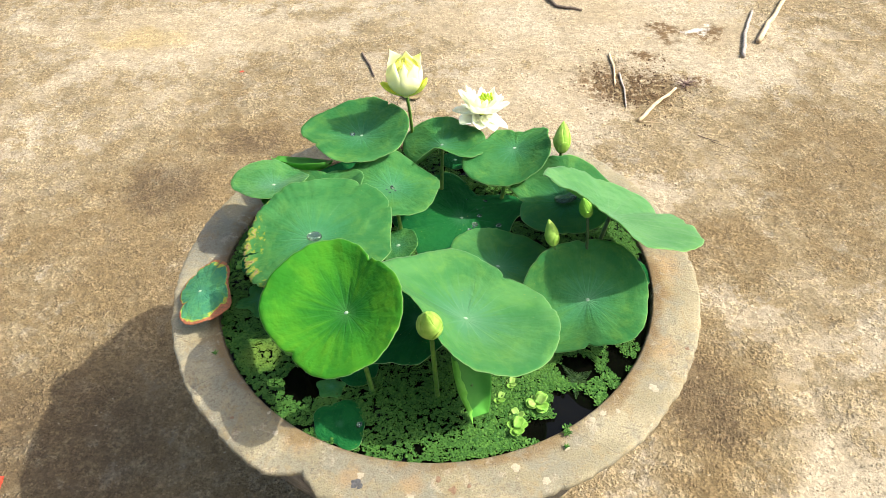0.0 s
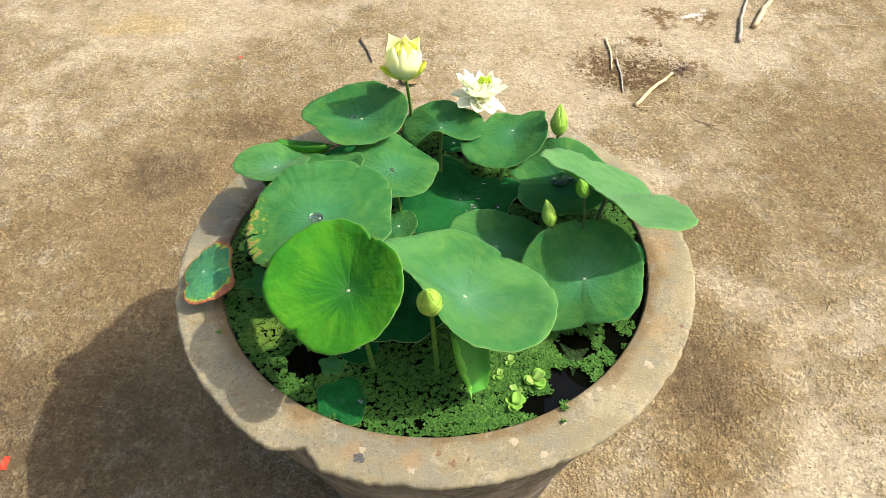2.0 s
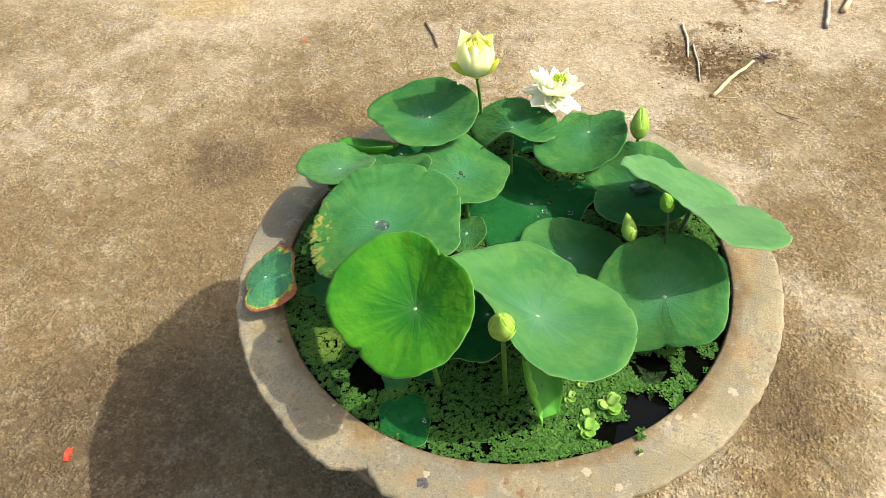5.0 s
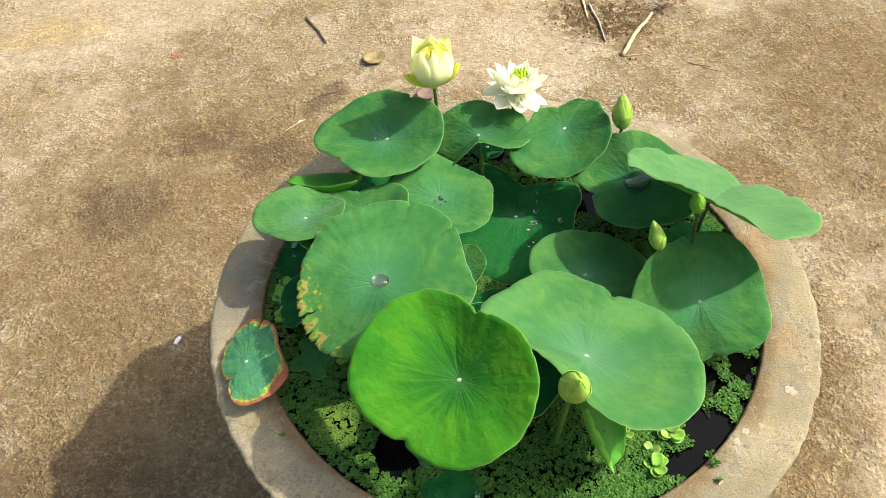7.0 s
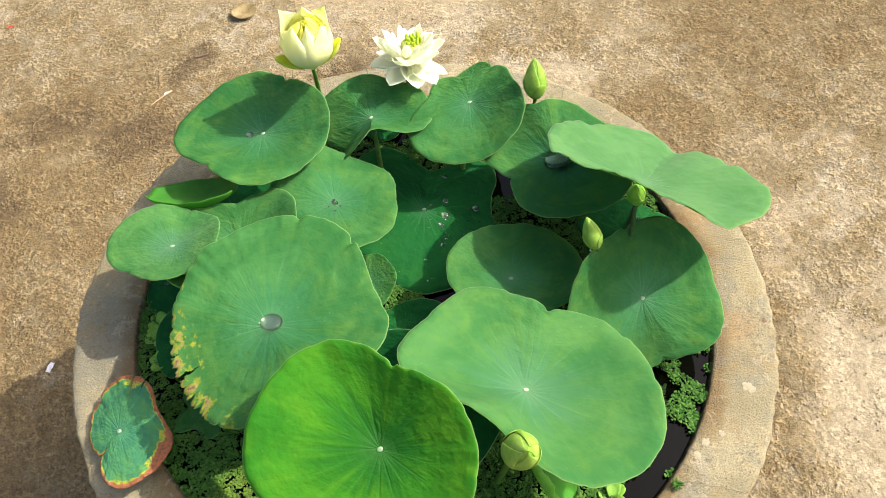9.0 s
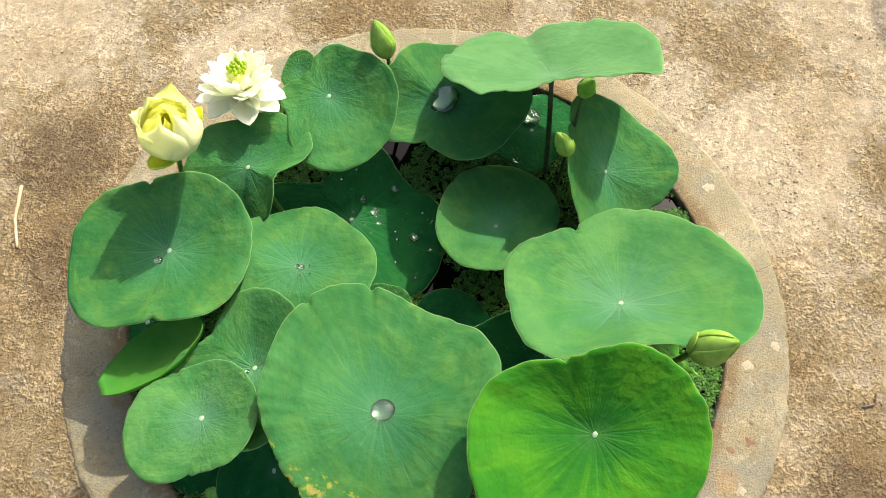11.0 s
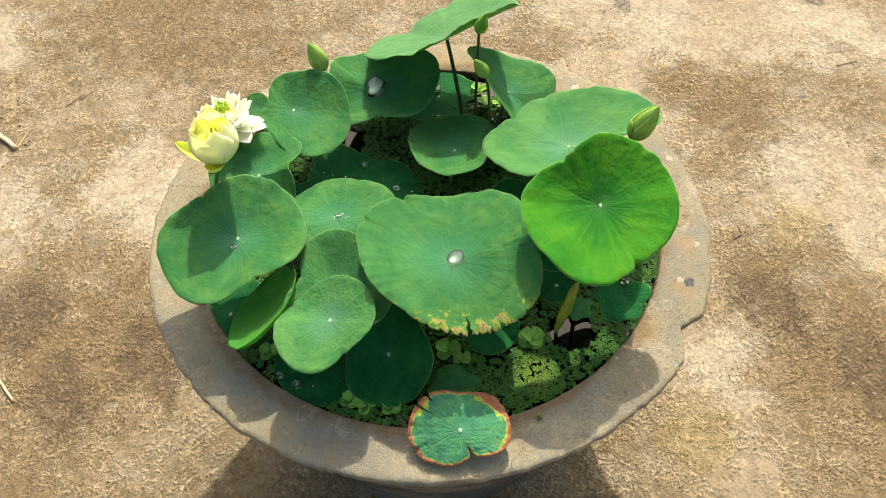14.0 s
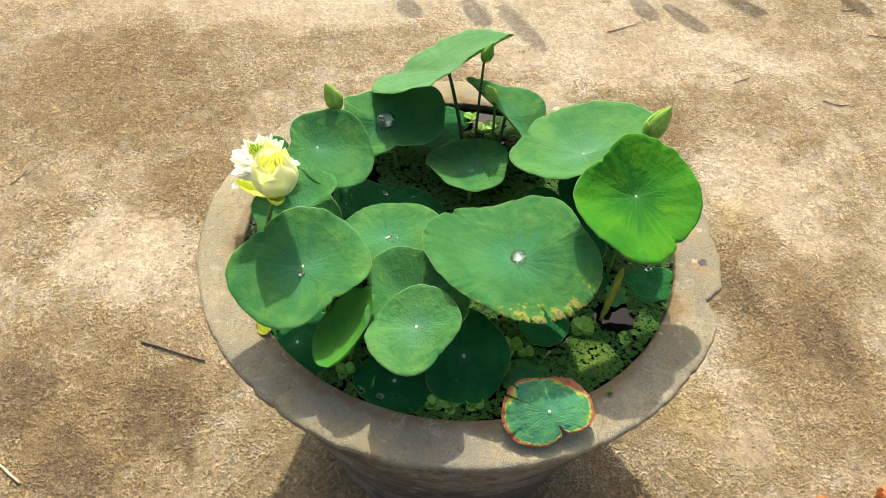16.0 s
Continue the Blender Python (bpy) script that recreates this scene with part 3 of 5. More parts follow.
def make_pot():
    pot = thing("planter_pot", (0, 0, 0), "round cast cement planter pot with a wide worn rim", "planter")
    rim = [(0.3735, 0.45), (0.3745, 0.48), (0.375, 0.50), (0.378, 0.535), (0.379, 0.543), (0.3805, 0.5475), (0.3835, 0.549), (0.40, 0.549), (0.415, 0.549), (0.43, 0.549), (0.445, 0.549), (0.454, 0.5488), (0.4585, 0.5475), (0.4608, 0.5445), (0.4608, 0.539), (0.458, 0.533), (0.452, 0.528), (0.445, 0.525), (0.436, 0.523), (0.426, 0.522)]
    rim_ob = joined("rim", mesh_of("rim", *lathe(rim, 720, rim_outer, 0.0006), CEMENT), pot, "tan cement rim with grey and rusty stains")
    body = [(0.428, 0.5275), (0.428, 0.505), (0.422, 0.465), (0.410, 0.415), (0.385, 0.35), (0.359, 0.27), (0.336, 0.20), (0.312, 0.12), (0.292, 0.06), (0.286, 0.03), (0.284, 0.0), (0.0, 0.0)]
    joined("body", mesh_of("body", *lathe([p for a, b in zip(body, body[1:]) for p in [(a[0] + (b[0] - a[0]) * k / 6, a[1] + (b[1] - a[1]) * k / 6) for k in range(6)]] + body[-1:], 240, None, 0.0006), CEMENT_SIDE), pot, "darker mottled cement side")

    def crack(points, width):
        verts, faces = [], []
        for k, (x, y) in enumerate(points):
            a = Vector(points[max(k - 1, 0)])
            b = Vector(points[min(k + 1, len(points) - 1)])
            d = (b - a).normalized()
            w = width * (0.5 + 0.5 * random.random()) * (1 - 0.6 * k / len(points))
            for side in (-1, 1):
                verts.append((x - side * d.y * w, y + side * d.x * w, RIM_Z + 0.0016))
            if k:
                faces.append((2 * k - 2, 2 * k - 1, 2 * k + 1, 2 * k))
        joined("crack", mesh_of("crack", verts, faces, CRACK), rim_ob)

    def jag(a, b, count=22, size=0.0016):
        a, b = Vector(a), Vector(b)
        return [tuple(a.lerp(b, k / count) + Vector((random.uniform(-size, size), random.uniform(-size, size)))) for k in range(count + 1)]

    crack(jag((0.281, -0.362), (0.215, -0.325)), 0.0005)
    crack(jag((0.459, -0.048), (0.405, -0.018)), 0.0006)
    crack(jag((0.10, 0.447), (0.09, 0.39)), 0.0005)
    crack(jag((-0.060, -0.452), (-0.075, -0.40)), 0.0005)
    crack(jag((-0.375, -0.255), (-0.315, -0.215)), 0.0004)
    crack(jag((0.036, 0.460), (0.037, 0.385)), 0.0008)
    crack(jag((-0.430, -0.150), (-0.352, -0.190), 26, 0.0022), 0.0004)
    crack(jag((0.330, 0.318), (0.300, 0.262)), 0.0005)
    crack(jag((-0.330, 0.318), (-0.276, 0.282)), 0.0004)

    def spot(x, y, size, mat, name):
        verts, faces = [(x, y, RIM_Z + 0.0014)], []
        for k in range(28):
            t = 2 * math.pi * k / 28
            r = size * (0.75 + 0.40 * smooth_noise(t, x * 50) + 0.22 * noise.noise(Vector((math.cos(t) * 4, math.sin(t) * 4, y * 70))))
            verts.append((x + r * math.cos(t), y + r * math.sin(t), RIM_Z + 0.0006))
        faces = [(0, 1 + k, 1 + (k + 1) % 28) for k in range(28)]
        joined(name, mesh_of(name, verts, faces, mat), rim_ob)

    for x, y, size in ((0.172, -0.408, 0.008), (0.349, -0.243, 0.010), (0.288, -0.288, 0.005), (-0.229, -0.335, 0.006), (-0.094, -0.404, 0.007), (0.130, -0.386, 0.009), (0.205, -0.353, 0.006), (0.265, -0.292, 0.007), (0.247, -0.303, 0.006), (-0.245, -0.30, 0.004), (-0.02, -0.438, 0.006)):
        spot(x, y, size, LIME, "lime_spot")
    for x, y, size in ((-0.099, -0.416, 0.009), (-0.093, -0.421, 0.006)):
        spot(x, y, size, TAR, "dark_spot")
    for x, y, size in ((0.040, -0.424, 0.008), (0.018, -0.408, 0.006), (0.062, -0.418, 0.004), (0.415, -0.165, 0.005), (-0.30, -0.31, 0.004)):
        spot(x, y, size, RUST, "rusty_spot")
    return pot


make_pot()
WATER_Z = 0.537
water = [(0.0, WATER_Z)] + [(r, WATER_Z) for r in (0.1, 0.2, 0.3, 0.3765)] + [(0.3765, 0.46), (0.0, 0.46)]
tagged(new("water", mesh_of("water", *lathe(water, 96), WATER, smooth=False)), "dark still water filling the planter", "water", kind="structure")


# ---- lotus leaves ----
def leaf_blade(size, lobes, lift, notches, seed, wave=0.03, dry=None, rings=28, spokes=150, power=1.25, thick=0.0009, ragged=(), slits=(), creases=()):
    """Verts, faces and the flat coordinates of a blade: a disc with a lobed, notched edge, raised or saddled towards its margin."""
    top, flat, dried = [(0.0, 0.0, 0.0)], [(0.0, 0.0, 0.0)], [0.0]
    for k in range(1, rings + 1):
        s = (k / rings) ** 0.85
        for j in range(spokes):
            t = 2 * math.pi * j / spokes
            rho = 1 + sum(lobes[2 * m] * math.cos((m + 1) * t) + lobes[2 * m + 1] * math.sin((m + 1) * t) for m in range(5))
            rho += 0.007 * noise.noise(Vector((math.cos(t) * 5, math.sin(t) * 5, seed))) + 0.004 * noise.noise(Vector((math.cos(t) * 16, math.sin(t) * 16, seed)))
            nick = smooth_noise(t * 3, seed + 5)
            rho += 0.017 * (abs(math.sin(9.5 * t + seed)) - 0.64) * max(0.0, min(1.0, 0.5 + nick)) - 0.022 * max(0.0, noise.noise(Vector((math.cos(t) * 11, math.sin(t) * 11, seed + 3))) - 0.3)
            for deg, half, amount in ragged:
                d = abs((math.degrees(t) - deg + 180) % 360 - 180)
                if d < half:
                    rho -= amount * (1 - (d / half) ** 2) * (max(0.0, noise.noise(Vector((math.cos(t) * 21, math.sin(t) * 21, seed + 1)))) + 0.6 * max(0.0, noise.noise(Vector((math.cos(t) * 55, math.sin(t) * 55, seed + 2))))) * s**3
            fold = 0.0
            for deg, depth, width in notches:
                d = (t - math.radians(deg) + math.pi) % (2 * math.pi) - math.pi
                g = math.exp(-((d / width) ** 2))
                rho -= depth * g * (1 if s > 1 - 2 * depth else 0.0) * min(1, max(0, (s - 1 + 2 * depth) / max(depth, 0.01)))
                fold += g * s**8
            h = lift[0] + lift[1] * math.cos(2 * t) + lift[2] * math.sin(2 * t) + lift[3] * math.cos(3 * t) + lift[4] * math.sin(3 * t)
            z = h * s**power
            z += wave * s * s * (smooth_noise(t, seed) + 0.7 * noise.noise(Vector((math.cos(t) * 4, math.sin(t) * 4, seed + 9))) + 0.35 * s * s * noise.noise(Vector((math.cos(t) * 10, math.sin(t) * 10, seed + 2))))
            z += 0.0022 * math.cos(19 * t) * s * (1 - 0.5 * s) + 0.016 * noise.noise(Vector((s * math.cos(t) * 3, s * math.sin(t) * 3, seed + 4))) * s
            z += 0.013 * s**5 * noise.noise(Vector((math.cos(t) * 13, math.sin(t) * 13, seed + 6))) + 0.010 * s * s * noise.noise(Vector((s * math.cos(t) * 7, s * math.sin(t) * 7, seed + 8)))
            for deg, depth, width in creases:
                d = (t - math.radians(deg) + math.pi) % (2 * math.pi) - math.pi
                z -= depth * math.exp(-((d / width) ** 2)) * s * s
            z -= 0.016 * max(0, (s - 0.92) / 0.08) ** 2 + 0.025 * fold
            top.append((size * rho * s * math.cos(t), size * rho * s * math.sin(t), size * z))
            flat.append((s * math.cos(t), s * math.sin(t), s))
            dried.append(dry(math.degrees(t), s) if dry else 0.0)
    count = len(top)
    verts = top + [(x, y, z - thick) for x, y, z in top]
    faces, which = [], []

    def cut(k, j):
        s, t = ((k + 0.5) / rings) ** 0.85, 360 * (j + 0.5) / spokes
        for deg, inner, wide in slits:
            mid = deg + 1.6 * noise.noise(Vector((s * 16, deg, 1)))
            if s > inner and abs((t - mid + 180) % 360 - 180) < wide * ((s - inner) / (1 - inner) + 0.15) * (1 + 0.6 * noise.noise(Vector((s * 40, deg, 3)))):
                return True
        return False

    def idx(k, j):
        return 0 if k == 0 else 1 + (k - 1) * spokes + j % spokes

    for k in range(rings):
        for j in range(spokes):
            if slits and cut(k, j):
                continue
            f = (idx(k, j), idx(k + 1, j), idx(k + 1, j + 1), idx(k, j + 1)) if k else (0, idx(1, j), idx(1, j + 1))
            faces.append(f), which.append(0)
            faces.append(tuple(count + v for v in f[::-1])), which.append(1)
    for j in range(spokes):
        if slits and cut(rings - 1, j):
            continue
        a, b = idx(rings, j), idx(rings, j + 1)
        faces.append((a, a + count, b + count, b)), which.append(0)
    return verts, faces, which, flat + flat, dried + dried


FLOATING = []


def leaf(centre, lean, size, lobes, lift, notches=(), mat=None, foot=None, label="", seed=1.0, wave=0.032, dry=None, navel=True, stem_mat=None, stem=True, stem_radius=0.0042, spokes=150, name="lotus_leaf", ragged=(), slits=(), rings=28, creases=()):
    """A lotus leaf: blade, pale navel and, where it stands above the water, its stalk."""
    c = Vector(centre)
    foot = Vector(foot) if foot else Vector((c.x * 0.8, c.y * 0.8, WATER_Z))
    if not stem:
        foot = c.copy()
        if c.z < 0.56:
            FLOATING.append((c.x, c.y, size, lobes))
    up = Vector((lean[0], lean[1], 1)).normalized()
    e1 = (Vector((1, 0, 0)) - up * up.x).normalized()
    e2 = up.cross(e1)
    turn = Matrix((e1, e2, up)).transposed()
    verts, faces, which, flat, dried = leaf_blade(size, lobes, lift, [(n[0], n[1], n[2]) if len(n) == 3 else (n[0], 0.05, 0.045) for n in notches], seed, wave, dry, spokes=spokes, rings=rings, ragged=ragged, slits=slits, creases=creases)
    ob = thing(name, foot, label, "lotus leaf", "leaves of the lotus")
    me = mesh_of("blade", [turn @ Vector(v) + c - foot for v in verts], faces, mat or LEAF, UNDER)
    me.polygons.foreach_set("material_index", which)
    me.attributes.new("leafco", "FLOAT_VECTOR", "POINT").data.foreach_set("vector", np.array(flat, dtype=np.float32).ravel())
    me.attributes.new("dry", "FLOAT", "POINT").data.foreach_set("value", np.array(dried, dtype=np.float32))
    joined("blade", me, ob)
    if navel:
        bm = bmesh.new()
        bmesh.ops.create_uvsphere(bm, u_segments=12, v_segments=6, radius=0.0029)
        bm.transform(Matrix.Translation(c - foot + up * 0.0006) @ turn.to_4x4() @ Matrix.Diagonal((1.15, 0.9, 0.28, 1)))
        part("navel", bm, NAVEL, ob, "pale spot over the stalk")
    if stem:
        top = c - up * 0.003 - foot
        side = Vector((top.x * 0.3, top.y * 0.3, 0)) * 0.3
        joined("stalk", mesh_of("stalk", *tube(bent((0, 0, -0.03), top, -side), [stem_radius * (1 - 0.03 * k) for k in range(9)], 10), stem_mat or STEM), ob)
    return ob


def dry_edge(deg, s):
    """Browning along the torn part of the margin."""
    d = abs((deg - 197 + 180) % 360 - 180)
    rim = 0.16 * max(0.0, (s - 0.93) / 0.07)
    return max(0.0, (s - 0.42) / 0.58) ** 1.2 * max(0.0, 1 - (d / 70) ** 2) * (0.53 + rim)


def burnt_edge(deg, s):
    """Red-brown withering that bites far in at three places and only lines the rest of the margin."""
    def near(at, wide):
        return math.exp(-(((deg - at + 180) % 360 - 180) / wide) ** 2)

    bite = max(0.30, 1.05 * near(62, 22), 1.5 * near(-42, 34), 0.95 * near(214, 16), 0.75 * near(262, 24))
    return max(max(0.0, (s - 0.58) / 0.42) ** 1.3 * bite * 0.80, max(0.0, (s - 0.80) / 0.20) ** 1.2 * 0.82)


random.seed(2)
leaf((-0.113, -0.254, 0.732), (-0.417, -0.295), 0.1070, (-0.109, 0.022, 0.019, -0.124, 0.012, 0.010, 0.031, 0.011, -0.016, 0.011), (0.233, 0.042, -0.015, -0.014, 0.064), [(59,), (217,)], mat=LEAF_FRESH, foot=(-0.088, -0.252, WATER_Z), label="bright fresh-green lotus leaf held high at the front", seed=1.37)
leaf((0.055, -0.216, 0.678), (0.341, 0.252), 0.1307, (0.004, -0.062, 0.026, -0.105, -0.010, 0.044, 0.037, 0.020, -0.031, 0.022), (0.287, 0.022, 0.053, 0.004, -0.056), [(59,)], mat=LEAF_PALE, label="large pale blue-green lotus leaf with a small notch", seed=2.37)
leaf((0.252, -0.116, 0.611), (0.109, -0.643), 0.0999, (-0.077, 0.051, 0.094, 0.075, -0.020, -0.026, -0.039, 0.006, 0.007, 0.005), (0.243, -0.044, -0.216, -0.034, 0.020), [(97,), (267,)], label="green lotus leaf tilted steeply, half in shade", stem_mat=STEM_DARK, seed=3.37)
leaf((-0.194, -0.058, 0.687), (-0.037, 0.044), 0.1263, (0.090, 0.062, -0.021, 0.072, -0.012, -0.025, -0.030, -0.044, -0.026, -0.018), (0.085, -0.105, -0.103, -0.009, 0.013), [(37, 0.04, 0.03), (65, 0.04, 0.03)], label="large lotus leaf with a yellowed, torn and browned edge", spokes=620, rings=56, dry=dry_edge, ragged=((195, 62, 0.075),), slits=((195, 0.74, 1.7), (181, 0.90, 0.7), (209, 0.93, 0.8),), wave=0.025, seed=4.37)
leaf((-0.150, 0.268, 0.650), (-0.149, 0.025), 0.1040, (-0.087, 0.017, -0.018, -0.088, 0.020, 0.001, 0.042, -0.028, -0.009, 0.023), (0.205, 0.040, 0.089, 0.019, 0.015), [(212,), (47,)], label="round lotus leaf under the half-open flower", seed=5.37)
leaf((-0.081, 0.133, 0.633), (0.105, 0.064), 0.0929, (-0.031, 0.046, -0.046, 0.000, -0.016, -0.015, 0.022, 0.036, -0.027, 0.010), (0.072, -0.054, -0.085, 0.062, 0.007), [], label="blue-green lotus leaf tucked between larger ones", seed=6.37)
leaf((-0.290, 0.103, 0.664), (-0.058, 0.225), 0.0692, (-0.067, 0.072, 0.005, -0.066, -0.014, 0.038, 0.017, -0.021, -0.014, 0.009), (0.134, -0.011, -0.080, 0.072, -0.009), [(207,), (65,)], mat=LEAF_PALE, label="small light green round lotus leaf near the rim", seed=7.37)
leaf((0.145, 0.247, 0.638), (-0.249, 0.015), 0.0802, (-0.093, -0.300, 0.007, 0.083, 0.019, -0.028, -0.046, 0.069, -0.035, -0.008), (0.119, 0.125, -0.031, 0.005, -0.049), [], label="lotus leaf with faint brown streaks beside a bud", seed=8.37)
leaf((0.005, 0.278, 0.621), (-0.284, 0.094), 0.0781, (0.033, 0.034, 0.049, -0.066, 0.065, -0.011, -0.065, -0.089, 0.028, 0.069), (0.078, -0.260, -0.003, 0.096, 0.083), [(277,)], label="wavy-edged lotus leaf under the open white flower", wave=0.022, seed=9.37)
leaf((0.109, -0.032, 0.600), (0.196, 0.045), 0.0831, (0.115, 0.101, 0.128, 0.025, -0.029, 0.032, -0.006, 0.014, 0.007, 0.005), (0.178, -0.026, -0.091, 0.003, -0.020), [], label="small cupped lotus leaf low over the water", seed=10.37)
leaf((0.291, -0.003, 0.693), (0.433, 0.458), 0.1362, (0.118, 0.088, -0.050, -0.045, -0.041, 0.013, 0.011, -0.035, -0.012, -0.028), (0.191, 0.019, 0.017, 0.035, -0.006), [(44, 0.03, 0.05)], mat=LEAF_BLOOM_LIT, label="pale lotus leaf tilted up on a dark stalk", foot=(0.252, -0.040, WATER_Z), stem_mat=STEM_DARK, navel=False, creases=((44, 0.09, 0.16), (-75, 0.07, 0.25), (95, 0.03, 0.1), (10, 0.03, 0.1)), seed=11.37)
leaf((0.236, 0.119, 0.615), (-0.069, -0.010), 0.0985, (-0.051, -0.099, -0.039, -0.048, 0.035, 0.091, -0.070, -0.007, 0.044, 0.013), (0.269, -0.118, -0.034, -0.018, -0.095), [(190,)], label="cupped lotus leaf holding a large water drop", seed=12.37)
leaf((-0.285, 0.029, 0.579), (-0.760, 0.215), 0.0697, (-0.008, -0.022, 0.044, 0.002, 0.011, 0.026, -0.009, 0.001, -0.004, -0.034), (0.235, -0.050, 0.014, -0.043, 0.114), [], mat=LEAF_SHADED, label="green lotus leaf leaning low over the rim side, darkened for shade", seed=13.37)
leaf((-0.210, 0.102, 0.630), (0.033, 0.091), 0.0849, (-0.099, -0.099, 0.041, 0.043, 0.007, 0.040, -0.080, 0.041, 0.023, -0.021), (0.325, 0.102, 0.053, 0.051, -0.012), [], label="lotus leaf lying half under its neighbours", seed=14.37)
leaf((-0.019, -0.170, 0.619), (-0.403, -0.170), 0.0823, (-0.373, -0.091, -0.032, -0.222, 0.054, -0.121, -0.021, -0.025, 0.063, -0.102), (0.187, -0.044, 0.053, -0.056, 0.019), [], mat=LEAF_SHADED, label="lotus leaf hidden beneath two large ones, darkened for shade", seed=15.37)
leaf((-0.065, 0.024, 0.593), (-0.236, -0.076), 0.0382, (-0.019, 0.006, -0.024, 0.020, -0.004, 0.005, 0.005, -0.014, 0.011, -0.025), (0.078, 0.062, 0.012, 0.017, 0.010), [], label="small lotus leaf beneath the torn one", seed=16.37)
leaf((-0.396, -0.082, 0.584), (-0.345, -0.055), 0.0592, (0.109, 0.044, -0.172, -0.081, -0.019, 0.023, -0.001, -0.022, -0.030, -0.007), (-0.084, -0.027, 0.104, 0.004, 0.049), [(212, 0.22, 0.07), (118, 0.06, 0.06)], label="withering lotus leaf with red-brown burnt edges lying on the rim", mat=LEAF_BURNT, dry=burnt_edge, stem=False, spokes=400, rings=48, ragged=((200, 179, 0.035),), slits=((66, 0.34, 1.7), (50, 0.72, 1.5),), wave=0.075, seed=17.37)
leaf((-0.135, -0.314, 0.544), (0.000, 0.000), 0.0414, (0.030, 0.027, -0.016, -0.073, -0.094, -0.014, -0.049, 0.000, 0.053, 0.033), (0.005, -0.001, 0.000, 0.000, 0.000), [], navel=False, label="small teal floating lotus leaf near the rim", mat=LEAF_SHADED, stem=False, seed=18.37)
leaf((0.045, 0.151, 0.544), (-0.001, 0.001), 0.1207, (-0.099, -0.067, -0.021, -0.053, 0.057, 0.073, 0.030, 0.078, -0.080, 0.043), (0.005, -0.001, 0.002, 0.000, 0.001), [], label="shaded floating lotus leaf dotted with water drops", mat=LEAF_SHADED, stem=False, seed=19.37)
leaf((-0.299, 0.136, 0.544), (0.000, 0.000), 0.0588, (0.029, -0.001, -0.023, 0.062, -0.004, -0.048, -0.010, 0.013, 0.021, 0.007), (0.000, 0.000, 0.000, 0.000, 0.000), [], label="floating lotus leaf with drops near the rim", mat=LEAF_SHADED, stem=False, seed=20.37)
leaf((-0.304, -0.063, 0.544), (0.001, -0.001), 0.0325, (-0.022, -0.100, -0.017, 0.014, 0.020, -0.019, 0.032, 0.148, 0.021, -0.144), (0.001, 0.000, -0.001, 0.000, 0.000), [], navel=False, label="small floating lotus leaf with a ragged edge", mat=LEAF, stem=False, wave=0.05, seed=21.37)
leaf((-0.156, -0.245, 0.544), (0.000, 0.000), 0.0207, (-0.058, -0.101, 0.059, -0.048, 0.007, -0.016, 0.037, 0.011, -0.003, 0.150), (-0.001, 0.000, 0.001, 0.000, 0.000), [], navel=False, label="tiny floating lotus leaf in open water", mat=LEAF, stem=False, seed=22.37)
leaf((0.307, 0.014, 0.544), (0.000, 0.000), 0.0707, (0.030, 0.004, 0.027, -0.068, -0.023, -0.042, -0.014, 0.032, 0.063, -0.007), (0.000, -0.001, 0.000, 0.000, 0.000), [], label="floating lotus leaf holding a big water drop", mat=LEAF_SHADED, stem=False, seed=23.37)
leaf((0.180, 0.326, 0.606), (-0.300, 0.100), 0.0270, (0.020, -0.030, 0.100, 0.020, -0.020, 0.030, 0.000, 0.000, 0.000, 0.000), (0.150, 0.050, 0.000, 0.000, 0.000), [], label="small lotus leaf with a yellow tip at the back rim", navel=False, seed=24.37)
leaf((-0.215, 0.285, 0.544), (0.000, 0.000), 0.0700, (0.020, -0.030, 0.040, 0.020, -0.020, 0.030, 0.000, 0.000, 0.000, 0.000), (0.010, 0.000, 0.000, 0.000, 0.000), [], label="floating lotus leaf at the pot's inner wall", mat=LEAF_SHADED, stem=False, seed=25.37)
leaf((-0.118, -0.212, 0.544), (0.000, 0.000), 0.0320, (0.020, -0.030, 0.040, 0.020, -0.020, 0.030, 0.000, 0.000, 0.000, 0.000), (0.010, 0.000, 0.000, 0.000, 0.000), [], label="small shaded floating lotus leaf", mat=LEAF_SHADED, stem=False, seed=26.37)
leaf((-0.205, -0.112, 0.544), (0.000, 0.000), 0.0450, (0.020, -0.030, 0.040, 0.020, -0.020, 0.030, 0.000, 0.000, 0.000, 0.000), (0.010, 0.000, 0.000, 0.000, 0.000), [], label="floating lotus leaf in the shade of the torn one", mat=LEAF_SHADED, stem=False, seed=27.37)
leaf((0.030, 0.328, 0.544), (0.000, 0.000), 0.0300, (0.020, -0.030, 0.040, 0.020, -0.020, 0.030, 0.000, 0.000, 0.000, 0.000), (0.010, 0.000, 0.000, 0.000, 0.000), [], label="small floating lotus leaf at the back", mat=LEAF_SHADED, stem=False, seed=28.37)
leaf((-0.030, -0.045, 0.544), (0.000, 0.000), 0.0600, (0.020, -0.030, 0.040, 0.020, -0.020, 0.030, 0.000, 0.000, 0.000, 0.000), (0.010, 0.000, 0.000, 0.000, 0.000), [], label="dark floating lotus leaf deep in the shade", mat=LEAF_SHADED, stem=False, seed=29.37)

